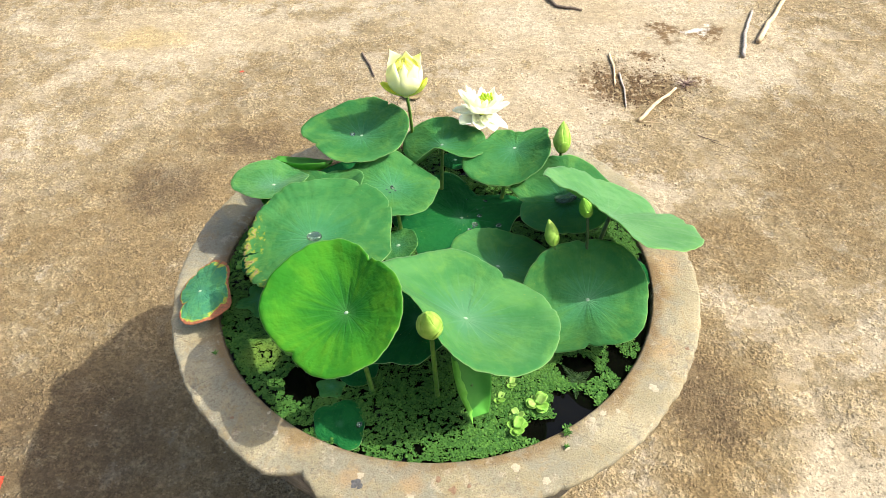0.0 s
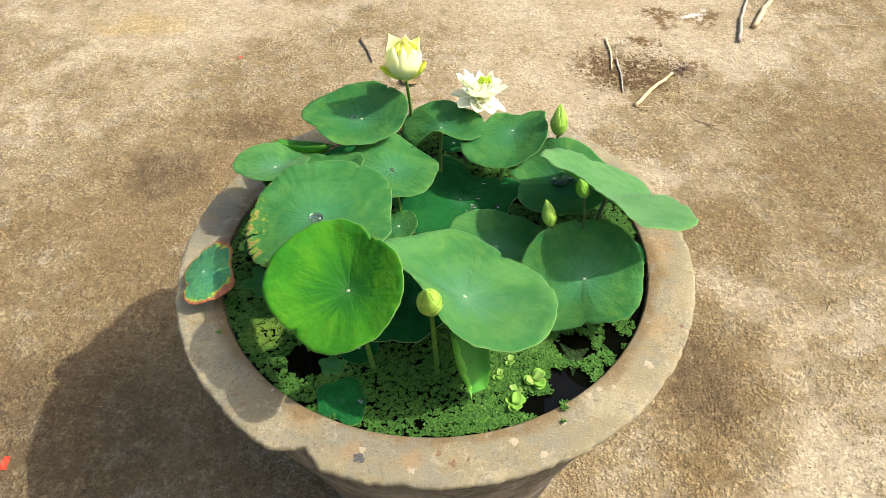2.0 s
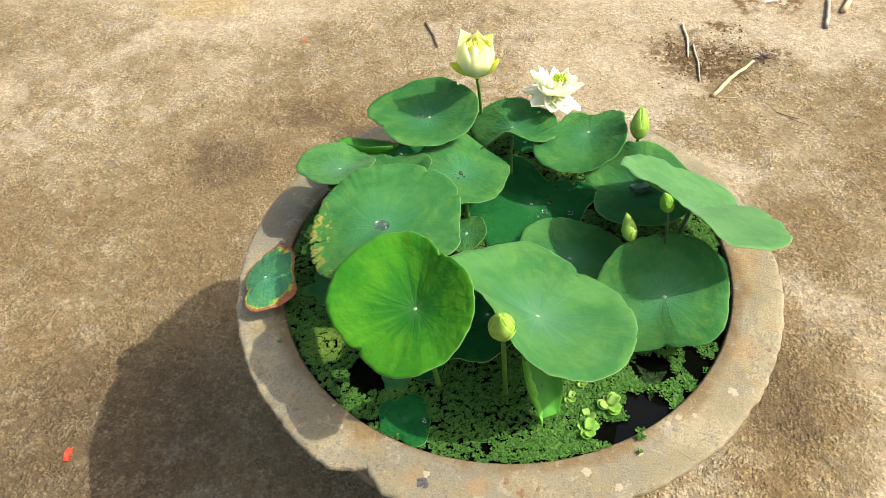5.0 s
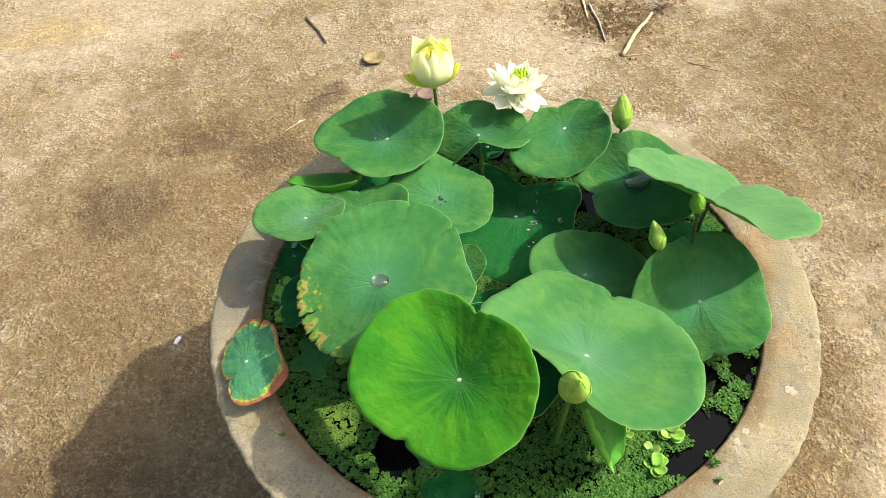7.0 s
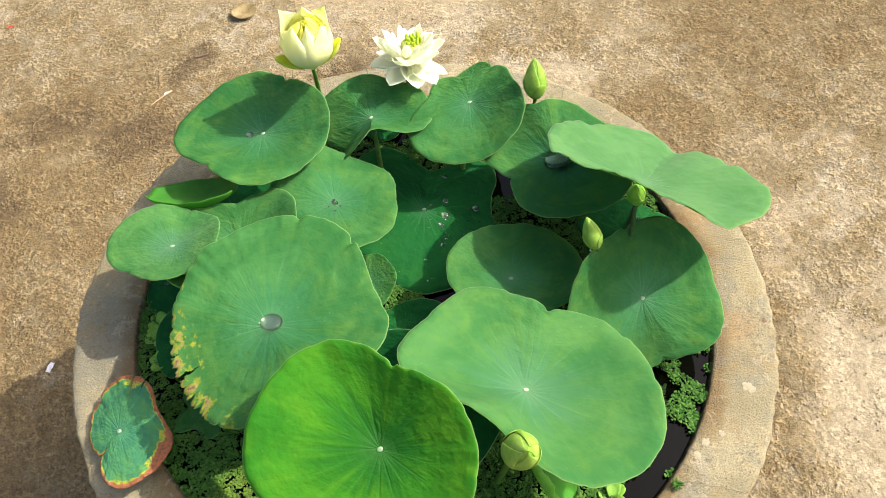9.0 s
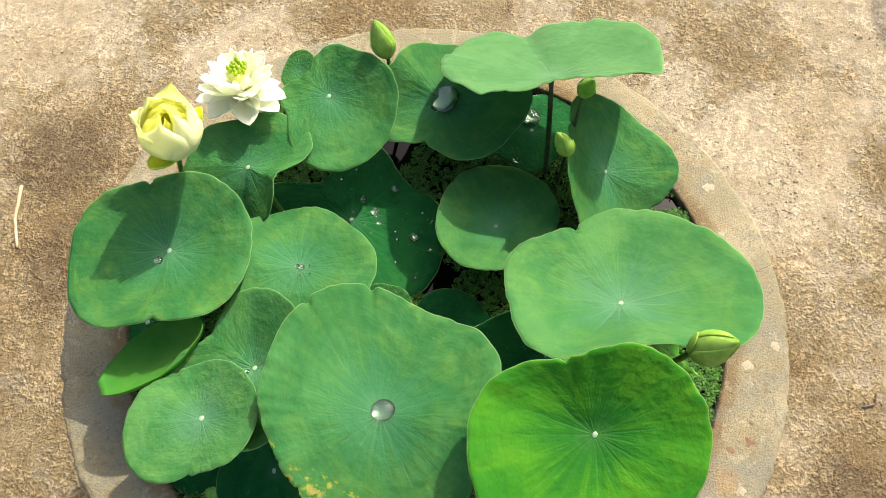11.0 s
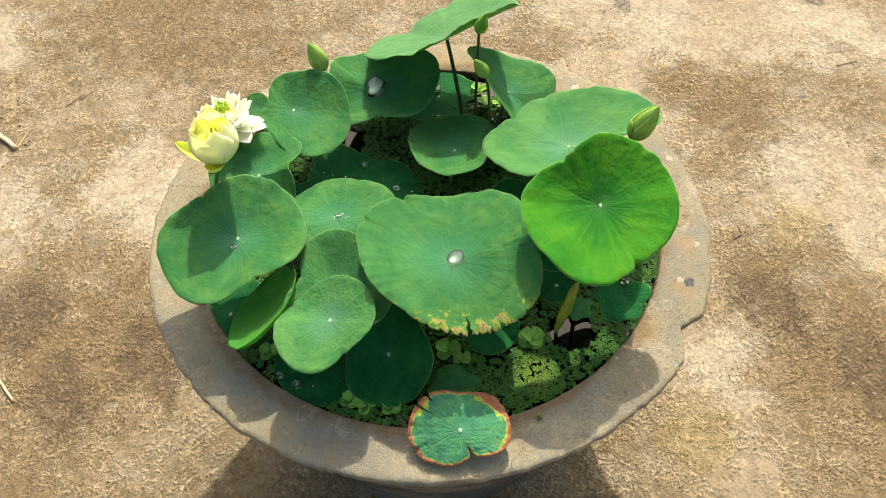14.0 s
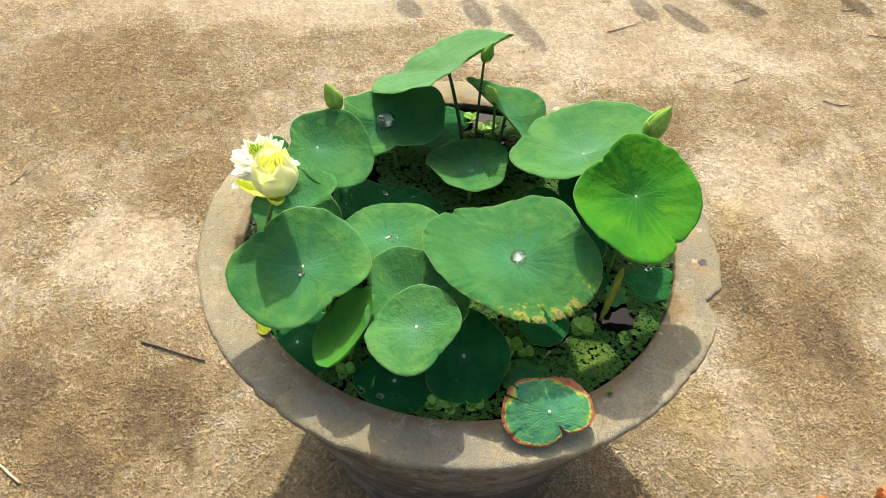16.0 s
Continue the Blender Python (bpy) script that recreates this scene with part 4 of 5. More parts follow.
LEAF_YELLOW = leaf_material("lotus_leaf_yellowed", (0.30, 0.34, 0.02), (0.42, 0.44, 0.03), (0.52, 0.50, 0.05), (0.50, 0.50, 0.20), 0.1, 0.3)
leaf((-0.184, 0.336, 0.556), (-0.300, 0.350), 0.0170, (0.060, -0.030, 0.200, 0.020, -0.020, 0.030, 0.000, 0.000, 0.000, 0.000), (0.100, 0.050, 0.000, 0.000, 0.000), [], label="tiny bright yellow dying lotus leaf against the rim", navel=False, mat=LEAF_YELLOW, stem=False, seed=30.37)

# ---- flowers and buds ----
def petal_mesh(length, width, cup, curl, mat, tip=1.0, rows=12, cols=8, thick=0.0006, point=0.55):
    """A petal standing up from its base along z, hollow side towards +y; curl bends its tip inwards (+) or back (-)."""
    verts, faces = [], []
    for side in (0, 1):
        z, y, ang = 0.0, 0.0, -curl * 0.35
        for k in range(rows + 1):
            v = k / rows
            if k:
                ang += curl / rows
                z, y = z + length / rows * math.cos(ang), y + length / rows * math.sin(ang)
            w = width * 0.5 * (math.sin(math.pi * min(1.0, v**0.75 * 0.93 + 0.07)) ** point) * (1 if v < 0.999 else 0.04)
            for j in range(cols + 1):
                u = 2 * j / cols - 1
                verts.append((w * u, y + cup * w * u * u * 1.2 - side * thick, z - 0.12 * w * u * u))
    m = cols + 1
    count = (rows + 1) * m
    for k in range(rows):
        for j in range(cols):
            a = k * m + j
            faces.append((a, a + m, a + m + 1, a + 1))
            faces.append((count + a, count + a + 1, count + a + m + 1, count + a + m))
    ring = [j for j in range(m)] + [k * m + cols for k in range(1, rows + 1)] + [rows * m + j for j in range(cols - 1, -1, -1)] + [k * m for k in range(rows - 1, 0, -1)]
    for a, b in zip(ring, ring[1:] + ring[:1]):
        faces.append((a, b, b + count, a + count))
    return mesh_of("petal", verts, faces, mat)


def set_petal(name, me, parent, base, axis, around, open_deg, inward=0.0, label=""):
    """Seats a petal at base on an axis: around is its bearing, open_deg how far it leans out."""
    frame_up = Vector(axis).normalized().to_track_quat("Z", "Y").to_matrix().to_4x4()
    ob = joined(name, me, parent, label)
    ob.matrix_local = Matrix.Translation(base) @ frame_up @ pose(0, 0, 0, 0, 0, around) @ Matrix.Translation((0, -inward, 0)) @ pose(0, 0, 0, open_deg, 0, 0)
    return ob


def stalk_to(parent, foot, top, radius, mat=None, sag=(0, 0, 0)):
    f = Vector(foot)
    pts = bent((0, 0, -0.03), Vector(top) - f, sag)
    joined("stalk", mesh_of("stalk", *tube(pts, [radius * (1 - 0.02 * k) for k in range(9)], 10), mat or STEM), parent)


def goblet_petal(height, waist, mouth, spread, mat, lift=1.0, flare=0.0, rows=14, cols=12):
    """A broad petal that follows an egg-shaped cup, ending in a point; it faces -y from the cup's axis."""
    verts, faces = [], []
    for side in (0, 1):
        for k in range(rows + 1):
            v = k / rows
            r = waist * math.sin(math.pi * 0.5 * min(1, (v / 0.55))) ** 0.75 if v < 0.55 else waist + (mouth - waist) * ((v - 0.55) / 0.45) ** 1.6
            r = max(0.004, r) * lift + flare * max(0, v - 0.7) ** 2 - side * 0.0007
            half = spread * 0.5 * (math.sin(math.pi * (0.16 + 0.34 * min(1, v / 0.5))) ** 0.8 if v < 0.5 else max(0.0, 1 - ((v - 0.5) / 0.5) ** 2.4) ** 0.75) + 0.015
            for j in range(cols + 1):
                t = -math.pi / 2 + half * (2 * j / cols - 1)
                dent = 0.0012 * math.cos(9 * (t + math.pi / 2)) * v
                verts.append(((r + dent) * math.cos(t), (r + dent) * math.sin(t), v * height - 0.15 * height * (2 * j / cols - 1) ** 2 * v * v))
    m = cols + 1
    count = (rows + 1) * m
    for k in range(rows):
        for j in range(cols):
            a = k * m + j
            faces.append((a, a + 1, a + m + 1, a + m))
            faces.append((count + a, count + a + m, count + a + m + 1, count + a + 1))
    ring = list(range(m)) + [k * m + cols for k in range(1, rows + 1)] + [rows * m + j for j in range(cols - 1, -1, -1)] + [k * m for k in range(rows - 1, 0, -1)]
    faces += [(a + count, b + count, b, a) for a, b in zip(ring, ring[1:] + ring[:1])]
    return mesh_of("petal", verts, faces, mat)


def half_open_flower():
    foot, base = Vector((-0.060, 0.350, WATER_Z)), Vector((-0.062, 0.306, 0.719))
    ob = thing("lotus_flower", foot, "half-open cream and yellow lotus flower on a stalk", "lotus flower", "flowers of the lotus")
    b, axis = base - foot, (-0.02, -0.10, 1)
    stalk_to(ob, foot, base, 0.0036, STEM, (0.004, 0.006, 0))
    bm = bmesh.new()
    bmesh.ops.create_uvsphere(bm, u_segments=16, v_segments=8, radius=0.011)
    bm.transform(Matrix.Translation(b + Vector((0, 0, 0.003))) @ Matrix.Diagonal((1, 1, 0.7, 1)))
    part("receptacle", bm, PETAL_INNER, ob)
    for around in (30, 150, 270):
        set_petal("inner_petal", goblet_petal(0.082, 0.030, 0.005, 2.7, PETAL_INNER), ob, b, axis, around, 0)
    for around in (90, 210, 330):
        set_petal("inner_petal", goblet_petal(0.078, 0.024, 0.003, 2.6, PETAL_INNER), ob, b, axis, around, 0)
    for around, high, lift, mouth, flare in ((62, 0.085, 1.0, 0.019, 0.05), (124, 0.088, 1.03, 0.022, 0.12), (182, 0.085, 1.05, 0.018, 0.04), (242, 0.090, 1.0, 0.022, 0.12), (312, 0.087, 1.06, 0.016, 0.0)):
        set_petal("petal", goblet_petal(high, 0.0335, mouth, 2.35, PETAL_CREAM, lift, flare), ob, b, axis, around, 0)
    set_petal("petal", goblet_petal(0.086, 0.0335, 0.011, 1.9, PETAL_CREAM, 1.07, 0.0), ob, b, axis, 14, 0, 0, "brighter yellow front petal")
    side = petal_mesh(0.062, 0.026, 0.6, 1.1, PETAL_YELLOW)
    set_petal("outer_petal", side, ob, b, axis, 88, 50, 0.008, "yellow-green outer petal standing off")
    set_petal("outer_petal", side, ob, b, axis, 190, 72, 0.008)
    set_petal("outer_petal", petal_mesh(0.056, 0.028, 0.6, 1.0, PETAL_YELLOW), ob, b, axis, 290, 62, 0.006, "yellow-green outer petal hanging low")
    return ob


def open_flower():
    foot, base = Vector((0.06, 0.30, WATER_Z)), Vector((0.080, 0.338, 0.650))
    ob = thing("lotus_flower", foot, "open white lotus flower with many petals and a green heart", "lotus flower", "flowers of the lotus")
    b, axis = base - foot, (0.26, 0.22, 1)
    stalk_to(ob, foot, base, 0.0036)
    bm = bmesh.new()
    bmesh.ops.create_cone(bm, cap_ends=True, segments=18, radius1=0.007, radius2=0.013, depth=0.034)
    bm.transform(Matrix.Translation(b + Vector((0.005, 0.004, 0.018))))
    part("receptacle", bm, PETAL_YELLOW, ob)
    for k in range(17):
        t, r = k * 2.4, 0.0031 * math.sqrt(k)
        bm = bmesh.new()
        bmesh.ops.create_uvsphere(bm, u_segments=8, v_segments=6, radius=0.0032)
        bm.transform(Matrix.Translation(b + Vector((0.011 + r * math.cos(t), 0.009 + r * math.sin(t), 0.034 + 0.003 * random.random()))) @ Matrix.Diagonal((0.8, 0.8, 1.6, 1)))
        part("carpel", bm, CARPEL, ob)
    wide = [petal_mesh(0.052 + 0.004 * k, 0.042 - 0.003 * k, 0.45, 0.5 + 0.1 * k, PETAL_WHITE, point=0.5) for k in range(3)]
    for k in range(8):
        set_petal("outer_petal", wide[k % 3], ob, b, axis, 45 * k + random.uniform(-10, 10), 104 + random.uniform(-8, 12), 0.006)
    broad = [petal_mesh(0.056 - 0.004 * k, 0.034 - 0.003 * k, 0.45, 0.8, PETAL_WHITE, point=0.5) for k in range(3)]
    for k in range(11):
        set_petal("petal", broad[k % 3], ob, b + Vector((0, 0, 0.008)), axis, 33 * k + 14 + random.uniform(-9, 9), 62 + random.uniform(-14, 14), 0.008)
    slim = [petal_mesh(0.046 - 0.005 * k, 0.015 - 0.002 * k, 0.5, 0.7 + 0.2 * k, PETAL_WHITE, cols=4, rows=8) for k in range(3)]
    for k in range(22):
        set_petal("inner_petal", slim[k % 3], ob, b + Vector((0, 0, 0.017)), axis, k * 137.5 + random.uniform(-12, 12), 34 + 34 * ((k * 0.618) % 1), 0.010)
    set_petal("outer_petal", petal_mesh(0.045, 0.026, 0.4, 0.3, PETAL_YELLOW), ob, b, axis, 10, 128, 0.006, "yellow-green sepal")
    return ob


def bud(base, tip, width, foot, mat, label, radius=0.0032, stem_mat=None, sag=(0, 0, 0), fullness=1.0):
    """A closed bud of overlapping pointed scales."""
    base, tip, foot = Vector(base), Vector(tip), Vector(foot)
    ob = thing("lotus_bud", foot, label, "lotus bud", "buds of the lotus")
    stalk_to(ob, foot, base, radius, stem_mat, sag)
    length = (tip - base).length
    turn = (tip - base).to_track_quat("Z", "Y").to_matrix().to_4x4()

    def shape(v):
        return math.sin(math.pi * min(1, 0.06 + 0.94 * v) ** (0.72 * fullness)) ** 0.85

    core = [turn @ Vector((0.5 * width * 0.995 * max(0.01, shape(a / 14 * 0.985)) * math.cos(j * 0.5236), 0.5 * width * 0.995 * max(0.01, shape(a / 14 * 0.985)) * math.sin(j * 0.5236), a / 14 * length * 0.985)) + base - foot for a in range(15) for j in range(12)]
    joined("core", mesh_of("core", core, [(a * 12 + j, a * 12 + (j + 1) % 12, a * 12 + 12 + (j + 1) % 12, a * 12 + 12 + j) for a in range(14) for j in range(12)], mat), ob)
    for k in range(7):
        verts, faces = [], []
        spread, low, high = (2.3, 0.0, 1.0) if k < 3 else (1.7, 0.0, 0.78 - 0.06 * k if k > 4 else 0.92)
        lift = 1.0 + 0.014 * k
        for side in (0, 1):
            for a in range(11):
                v = low + (high - low) * a / 10
                half = spread * 0.5 * (1 - (a / 10) ** 2.2) ** 0.6 + 0.03
                for j in range(9):
                    t = k * 2.4 + half * (j / 4 - 1)
                    flare = 1.0 + (0.05 * (a / 10) ** 3 if k > 2 else 0)
                    r = 0.5 * width * max(0.02, shape(v * 0.985)) * lift * flare - side * 0.0007
                    verts.append((r * math.cos(t), r * math.sin(t), v * length))
        for a in range(10):
            for j in range(8):
                q = a * 9 + j
                faces.append((q, q + 1, q + 10, q + 9))
                faces.append((q + 99, q + 108, q + 109, q + 100))
        ring = list(range(9)) + [a * 9 + 8 for a in range(1, 11)] + [90 + j for j in range(7, -1, -1)] + [a * 9 for a in range(9, 0, -1)]
        faces += [(a + 99, b + 99, b, a) for a, b in zip(ring, ring[1:] + ring[:1])]
        me = mesh_of("scale", [turn @ Vector(v) + base - foot for v in verts], faces, mat)
        joined("scale", me, ob)
    return ob


half_open_flower()
open_flower()
bud((0.2297, 0.2075, 0.660), (0.2305, 0.2265, 0.7165), 0.031, (0.20, 0.17, WATER_Z), BUD, "plump yellow-green lotus bud at the back of the pot", fullness=1.05)
bud((0.2427, -0.0617, 0.7467), (0.2300, -0.0725, 0.791), 0.0205, (0.247, -0.0576, WATER_Z), BUD_DARK, "small green lotus bud on a tall dark stalk", 0.0028, STEM_DARK, (0.006, 0.0, 0))
bud((0.1933, -0.0774, 0.6965), (0.1837, -0.0590, 0.736), 0.0215, (0.225, -0.082, WATER_Z), BUD, "small yellow-green lotus bud bent over on its stalk", 0.0028, STEM, (0.006, -0.006, 0))
bud((0.0085, -0.3015, 0.751), (0.0055, -0.3270, 0.815), 0.034, (0.0125, -0.252, WATER_Z), BUD, "fat yellow-green lotus bud leaning out at the front", 0.0040)


# ---- rolled young leaves ----
def rolled_leaf(foot, low, high, width, turn_deg, gap, mat, label):
    """A young leaf whose two halves are still rolled towards each other, standing on its stalk."""
    foot, low, high = Vector(foot), Vector(low), Vector(high)
    ob = thing("rolled_lotus_leaf", foot, label, "lotus leaf", "leaves of the lotus")
    axis = high - low
    turn = axis.to_track_quat("Z", "Y").to_matrix().to_4x4() @ pose(0, 0, 0, 0, 0, turn_deg)
    for name, sign in (("left_roll", -1), ("right_roll", 1)):
        verts, faces = [], []
        for side in (0, 1):
            for k in range(17):
                v = k / 16
                w = width * (math.sin(math.pi * (0.08 + 0.86 * v)) ** 0.7)
                for j in range(11):
                    t = j / 10 * (math.pi * 1.15)
                    r = w * 0.5 - side * 0.0008
                    x = sign * (w * 0.5 - r * math.cos(t)) * (1 - gap * 0.2)
                    verts.append((x, r * math.sin(t) * 0.7 + 0.004 * noise.noise(Vector((v * 4, j, sign))), v * axis.length))
        for k in range(16):
            for j in range(10):
                q = k * 11 + j
                faces.append((q, q + 1, q + 12, q + 11))
                faces.append((q + 187, q + 198, q + 199, q + 188))
        ring = list(range(11)) + [k * 11 + 10 for k in range(1, 17)] + [176 + j for j in range(9, -1, -1)] + [k * 11 for k in range(15, 0, -1)]
        faces += [(a, b, b + 187, a + 187) for a, b in zip(ring, ring[1:] + ring[:1])]
        joined(name, mesh_of(name, [turn @ Vector(v) + low - foot for v in verts], faces, mat), ob)
    stalk_to(ob, foot, low + axis * 0.1, 0.003)
    return ob


def sheet(rows, cols, at, thick):
    """A curved sheet of some thickness: at(v, u) gives its points, thick the way to its other face."""
    verts, faces, m = [], [], cols + 1
    for side in (0, 1):
        verts += [at(k / rows, j / cols) + thick * side for k in range(rows + 1) for j in range(m)]
    count = (rows + 1) * m
    for k in range(rows):
        for j in range(cols):
            a = k * m + j
            faces += [(a, a + 1, a + m + 1, a + m), (count + a, count + a + m, count + a + m + 1, count + a + 1)]
    ring = list(range(m)) + [k * m + cols for k in range(1, rows + 1)] + [rows * m + j for j in range(cols - 1, -1, -1)] + [k * m for k in range(rows - 1, 0, -1)]
    return verts, faces + [(a + count, b + count, b, a) for a, b in zip(ring, ring[1:] + ring[:1])]


def folded_leaf(foot, top, tip, far_top, far_low, label, inside, outside):
    """A young leaf folded along a crease from top to tip: a broad hollow rear half, and a narrow front flap with a wavy margin showing its outer side."""
    foot, top, tip, far_top, far_low = (Vector(v) for v in (foot, top, tip, far_top, far_low))
    ob = thing("folded_lotus_leaf", foot, label, "lotus leaf", "leaves of the lotus")

    def crease(v):
        return top.lerp(tip, v) + Vector((-0.005, -0.003, -0.004)) * math.sin(math.pi * v)

    def rear(v, u):
        far = far_top.lerp(far_low, v / 0.78) if v < 0.78 else far_low.lerp(tip, ((v - 0.78) / 0.22) ** 1.6)
        far += Vector((0.005, 0, 0)) * math.sin(math.pi * v)
        return crease(v).lerp(far, u) + Vector((0, 0.013, 0.004)) * math.sin(math.pi * u) * math.sin(math.pi * min(1.0, 0.15 + 0.85 * v)) - foot

    def front(v, u):
        wide = 0.014 * math.sin(math.pi * (0.12 + 0.86 * v)) ** 0.6 * (1 + 0.10 * math.sin(v * 19) + 0.06 * math.sin(v * 43))
        return crease(v) + Vector((wide * u, -0.009 * math.sin(math.pi * 0.75 * u), -0.003 * u)) - foot

    joined("rear_half", mesh_of("rear_half", *sheet(28, 16, rear, Vector((0, 0.0009, 0))), inside), ob)
    joined("front_flap", mesh_of("front_flap", *sheet(36, 8, front, Vector((0, 0.0009, 0))), outside), ob, "lighter green outer side")
    stalk_to(ob, foot, rear(0.5, 0.4) + foot, 0.003)
    return ob


# ROLLED is darkened to stand for the shade inside the fold
ROLLED = plain_leafy("rolled_leaf_shaded_green", (0.034, 0.180, 0.014), (0.060, 0.230, 0.022), 0.55, 0.2, 40, 0.25, (0.30, 0.72, 0.03))
ROLLED_YELLOW = plain_leafy("rolled_leaf_yellow", (0.20, 0.24, 0.02), (0.30, 0.32, 0.04), 0.5, 0.2, 40)
ROLLED_PALE = plain_leafy("folded_leaf_outside", (0.12, 0.36, 0.03), (0.19, 0.45, 0.06), 0.6, 0.35, 60, 0.15, (0.30, 0.66, 0.05))
folded_leaf((0.080, -0.262, WATER_Z), (0.034, -0.269, 0.656), (0.0645, -0.3295, 0.588), (0.092, -0.272, 0.640), (0.087, -0.306, 0.566), "young green lotus leaf still folded in half", ROLLED, ROLLED_PALE)
rolled_leaf((-0.200, -0.210, WATER_Z), (-0.204, -0.212, 0.548), (-0.186, -0.231, 0.648), 0.013, 90, 0.3, ROLLED_YELLOW, "narrow yellowing lotus leaf still rolled up")


def boat_leaf(foot, low, high, far, near, depth, mat, label):
    """A young leaf cupped like a boat between its two tips; far and near are the offsets of its two sides."""
    foot, low, high, far, near = Vector(foot), Vector(low), Vector(high), Vector(far), Vector(near)
    ob = thing("lotus_leaf", foot, label, "lotus leaf", "leaves of the lotus")
    normal = (high - low).cross(near - far).normalized()
    normal = normal if normal.z > 0 else -normal
    rows, cols = 28, 20
    verts, faces = [], []
    for side in (0, 1):
        for k in range(rows + 1):
            v = k / rows
            wide = math.sin(math.pi * (0.015 + 0.97 * v)) ** 0.48
            for j in range(cols + 1):
                u = 2 * j / cols - 1
                edge = 1 + 0.03 * math.sin(9 * v + 3 * u) + 0.02 * noise.noise(Vector((v * 9, u, 2)))
                p = low.lerp(high, v) + (near * u if u > 0 else far * -u) * wide * edge
                p -= normal * (depth * (1 - u * u) * wide + side * 0.0009)
                p += normal * 0.002 * noise.noise(Vector((u * 2, v * 5, 4)))
                verts.append(p - foot)
    m = cols + 1
    count = (rows + 1) * m
    for k in range(rows):
        for j in range(cols):
            a = k * m + j
            faces.append((a, a + 1, a + m + 1, a + m))
            faces.append((count + a, count + a + m, count + a + m + 1, count + a + 1))
    ring = list(range(m)) + [k * m + cols for k in range(1, rows + 1)] + [rows * m + j for j in range(cols - 1, -1, -1)] + [k * m for k in range(rows - 1, 0, -1)]
    faces += [(a + count, b + count, b, a) for a, b in zip(ring, ring[1:] + ring[:1])]
    joined("blade", mesh_of("blade", verts, faces, mat), ob)
    stalk_to(ob, foot, low.lerp(high, 0.5) - normal * (depth + 0.001), 0.0032)
    return ob


YOUNG = plain_leafy("young_leaf_green", (0.055, 0.235, 0.030), (0.100, 0.300, 0.042), 0.6, 0.45, 26, 0.12, (0.2, 0.5, 0.04))
boat_leaf((-0.245, 0.205, WATER_Z), (-0.320, 0.236, 0.626), (-0.203, 0.178, 0.660), (0.026, 0.042, -0.036), (-0.012, -0.034, 0.016), 0.024, YOUNG, "young lotus leaf cupped like a boat")


# ---- water lettuce ----
def lettuce_leaf(length, width, mat):
    verts, faces = [], []
    rows, cols = 7, 6
    for side in (0, 1):
        for k in range(rows + 1):
            v = k / rows
            w = width * 0.5 * (0.25 + 0.75 * math.sin(math.pi * min(1, 0.12 + 0.62 * v)) ** 0.8) * (1 - 0.5 * max(0, (v - 0.8) / 0.2) ** 2)
            for j in range(cols + 1):
                u = 2 * j / cols - 1
                verts.append((w * u, length * v, length * (0.25 * v - 0.1 * v * v) + 0.35 * w * u * u - side * 0.0008))
    m = cols + 1
    count = (rows + 1) * m
    for k in range(rows):
        for j in range(cols):
            a = k * m + j
            faces.append((a, a + 1, a + m + 1, a + m))
            faces.append((count + a, count + a + m, count + a + m + 1, count + a + 1))
    ring = list(range(m)) + [k * m + cols for k in range(1, rows + 1)] + [rows * m + j for j in range(cols - 1, -1, -1)] + [k * m for k in range(rows - 1, 0, -1)]
    faces += [(a + count, b + count, b, a) for a, b in zip(ring, ring[1:] + ring[:1])]
    return mesh_of("leaf", verts, faces, mat)


def lettuce(x, y, size, count=6, pale=0.3, spin=0.0):
    ob = thing("water_lettuce", (x, y, WATER_Z + 0.004), "small light green water lettuce rosette floating in the pot", "water plant", "floating rosettes")
    green, light = lettuce_leaf(size, size * 0.95, LETTUCE), lettuce_leaf(size * 0.9, size * 0.8, LETTUCE_PALE)
    for k in range(count):
        leaf_ob = joined("leaf", light if (k * 0.618 + spin) % 1 < pale else green, ob)
        leaf_ob.matrix_local = pose(0, 0, 0.001 * k, 4 + 20 * (k % 3) / 2, 0, 360 / count * k * 1.03 + spin * 90 + 40 * (k % 2))
    return ob


for x, y, size, count, pale, spin in (
    (0.167, -0.274, 0.020, 7, 0.35, 0.1), (0.134, -0.318, 0.018, 5, 0.1, 0.5), (0.109, -0.264, 0.013, 4, 0.3, 0.2), (0.135, -0.294, 0.014, 4, 0.9, 0.8),
    (0.128, -0.235, 0.012, 4, 0.6, 0.3), (-0.222, -0.176, 0.021, 7, 0.0, 0.3), (-0.250, -0.053, 0.020, 5, 0.0, 0.6), (-0.348, 0.055, 0.017, 5, 0.2, 0.9),
    (-0.350, 0.018, 0.015, 5, 0.0, 0.4), (-0.275, 0.210, 0.016, 5, 0.0, 0.7), (0.294, -0.073, 0.019, 6, 0.8, 0.2), (0.330, -0.062, 0.018, 5, 0.3, 0.5),
    (-0.345, 0.078, 0.015, 5, 0.1, 0.15), (0.30, -0.10, 0.013, 4, 0.5, 0.8), (0.24, 0.115, 0.014, 5, 0.0, 0.35), (-0.262, -0.075, 0.014, 4, 0.0, 0.2)):
    lettuce(x, y, size, count, pale, spin)


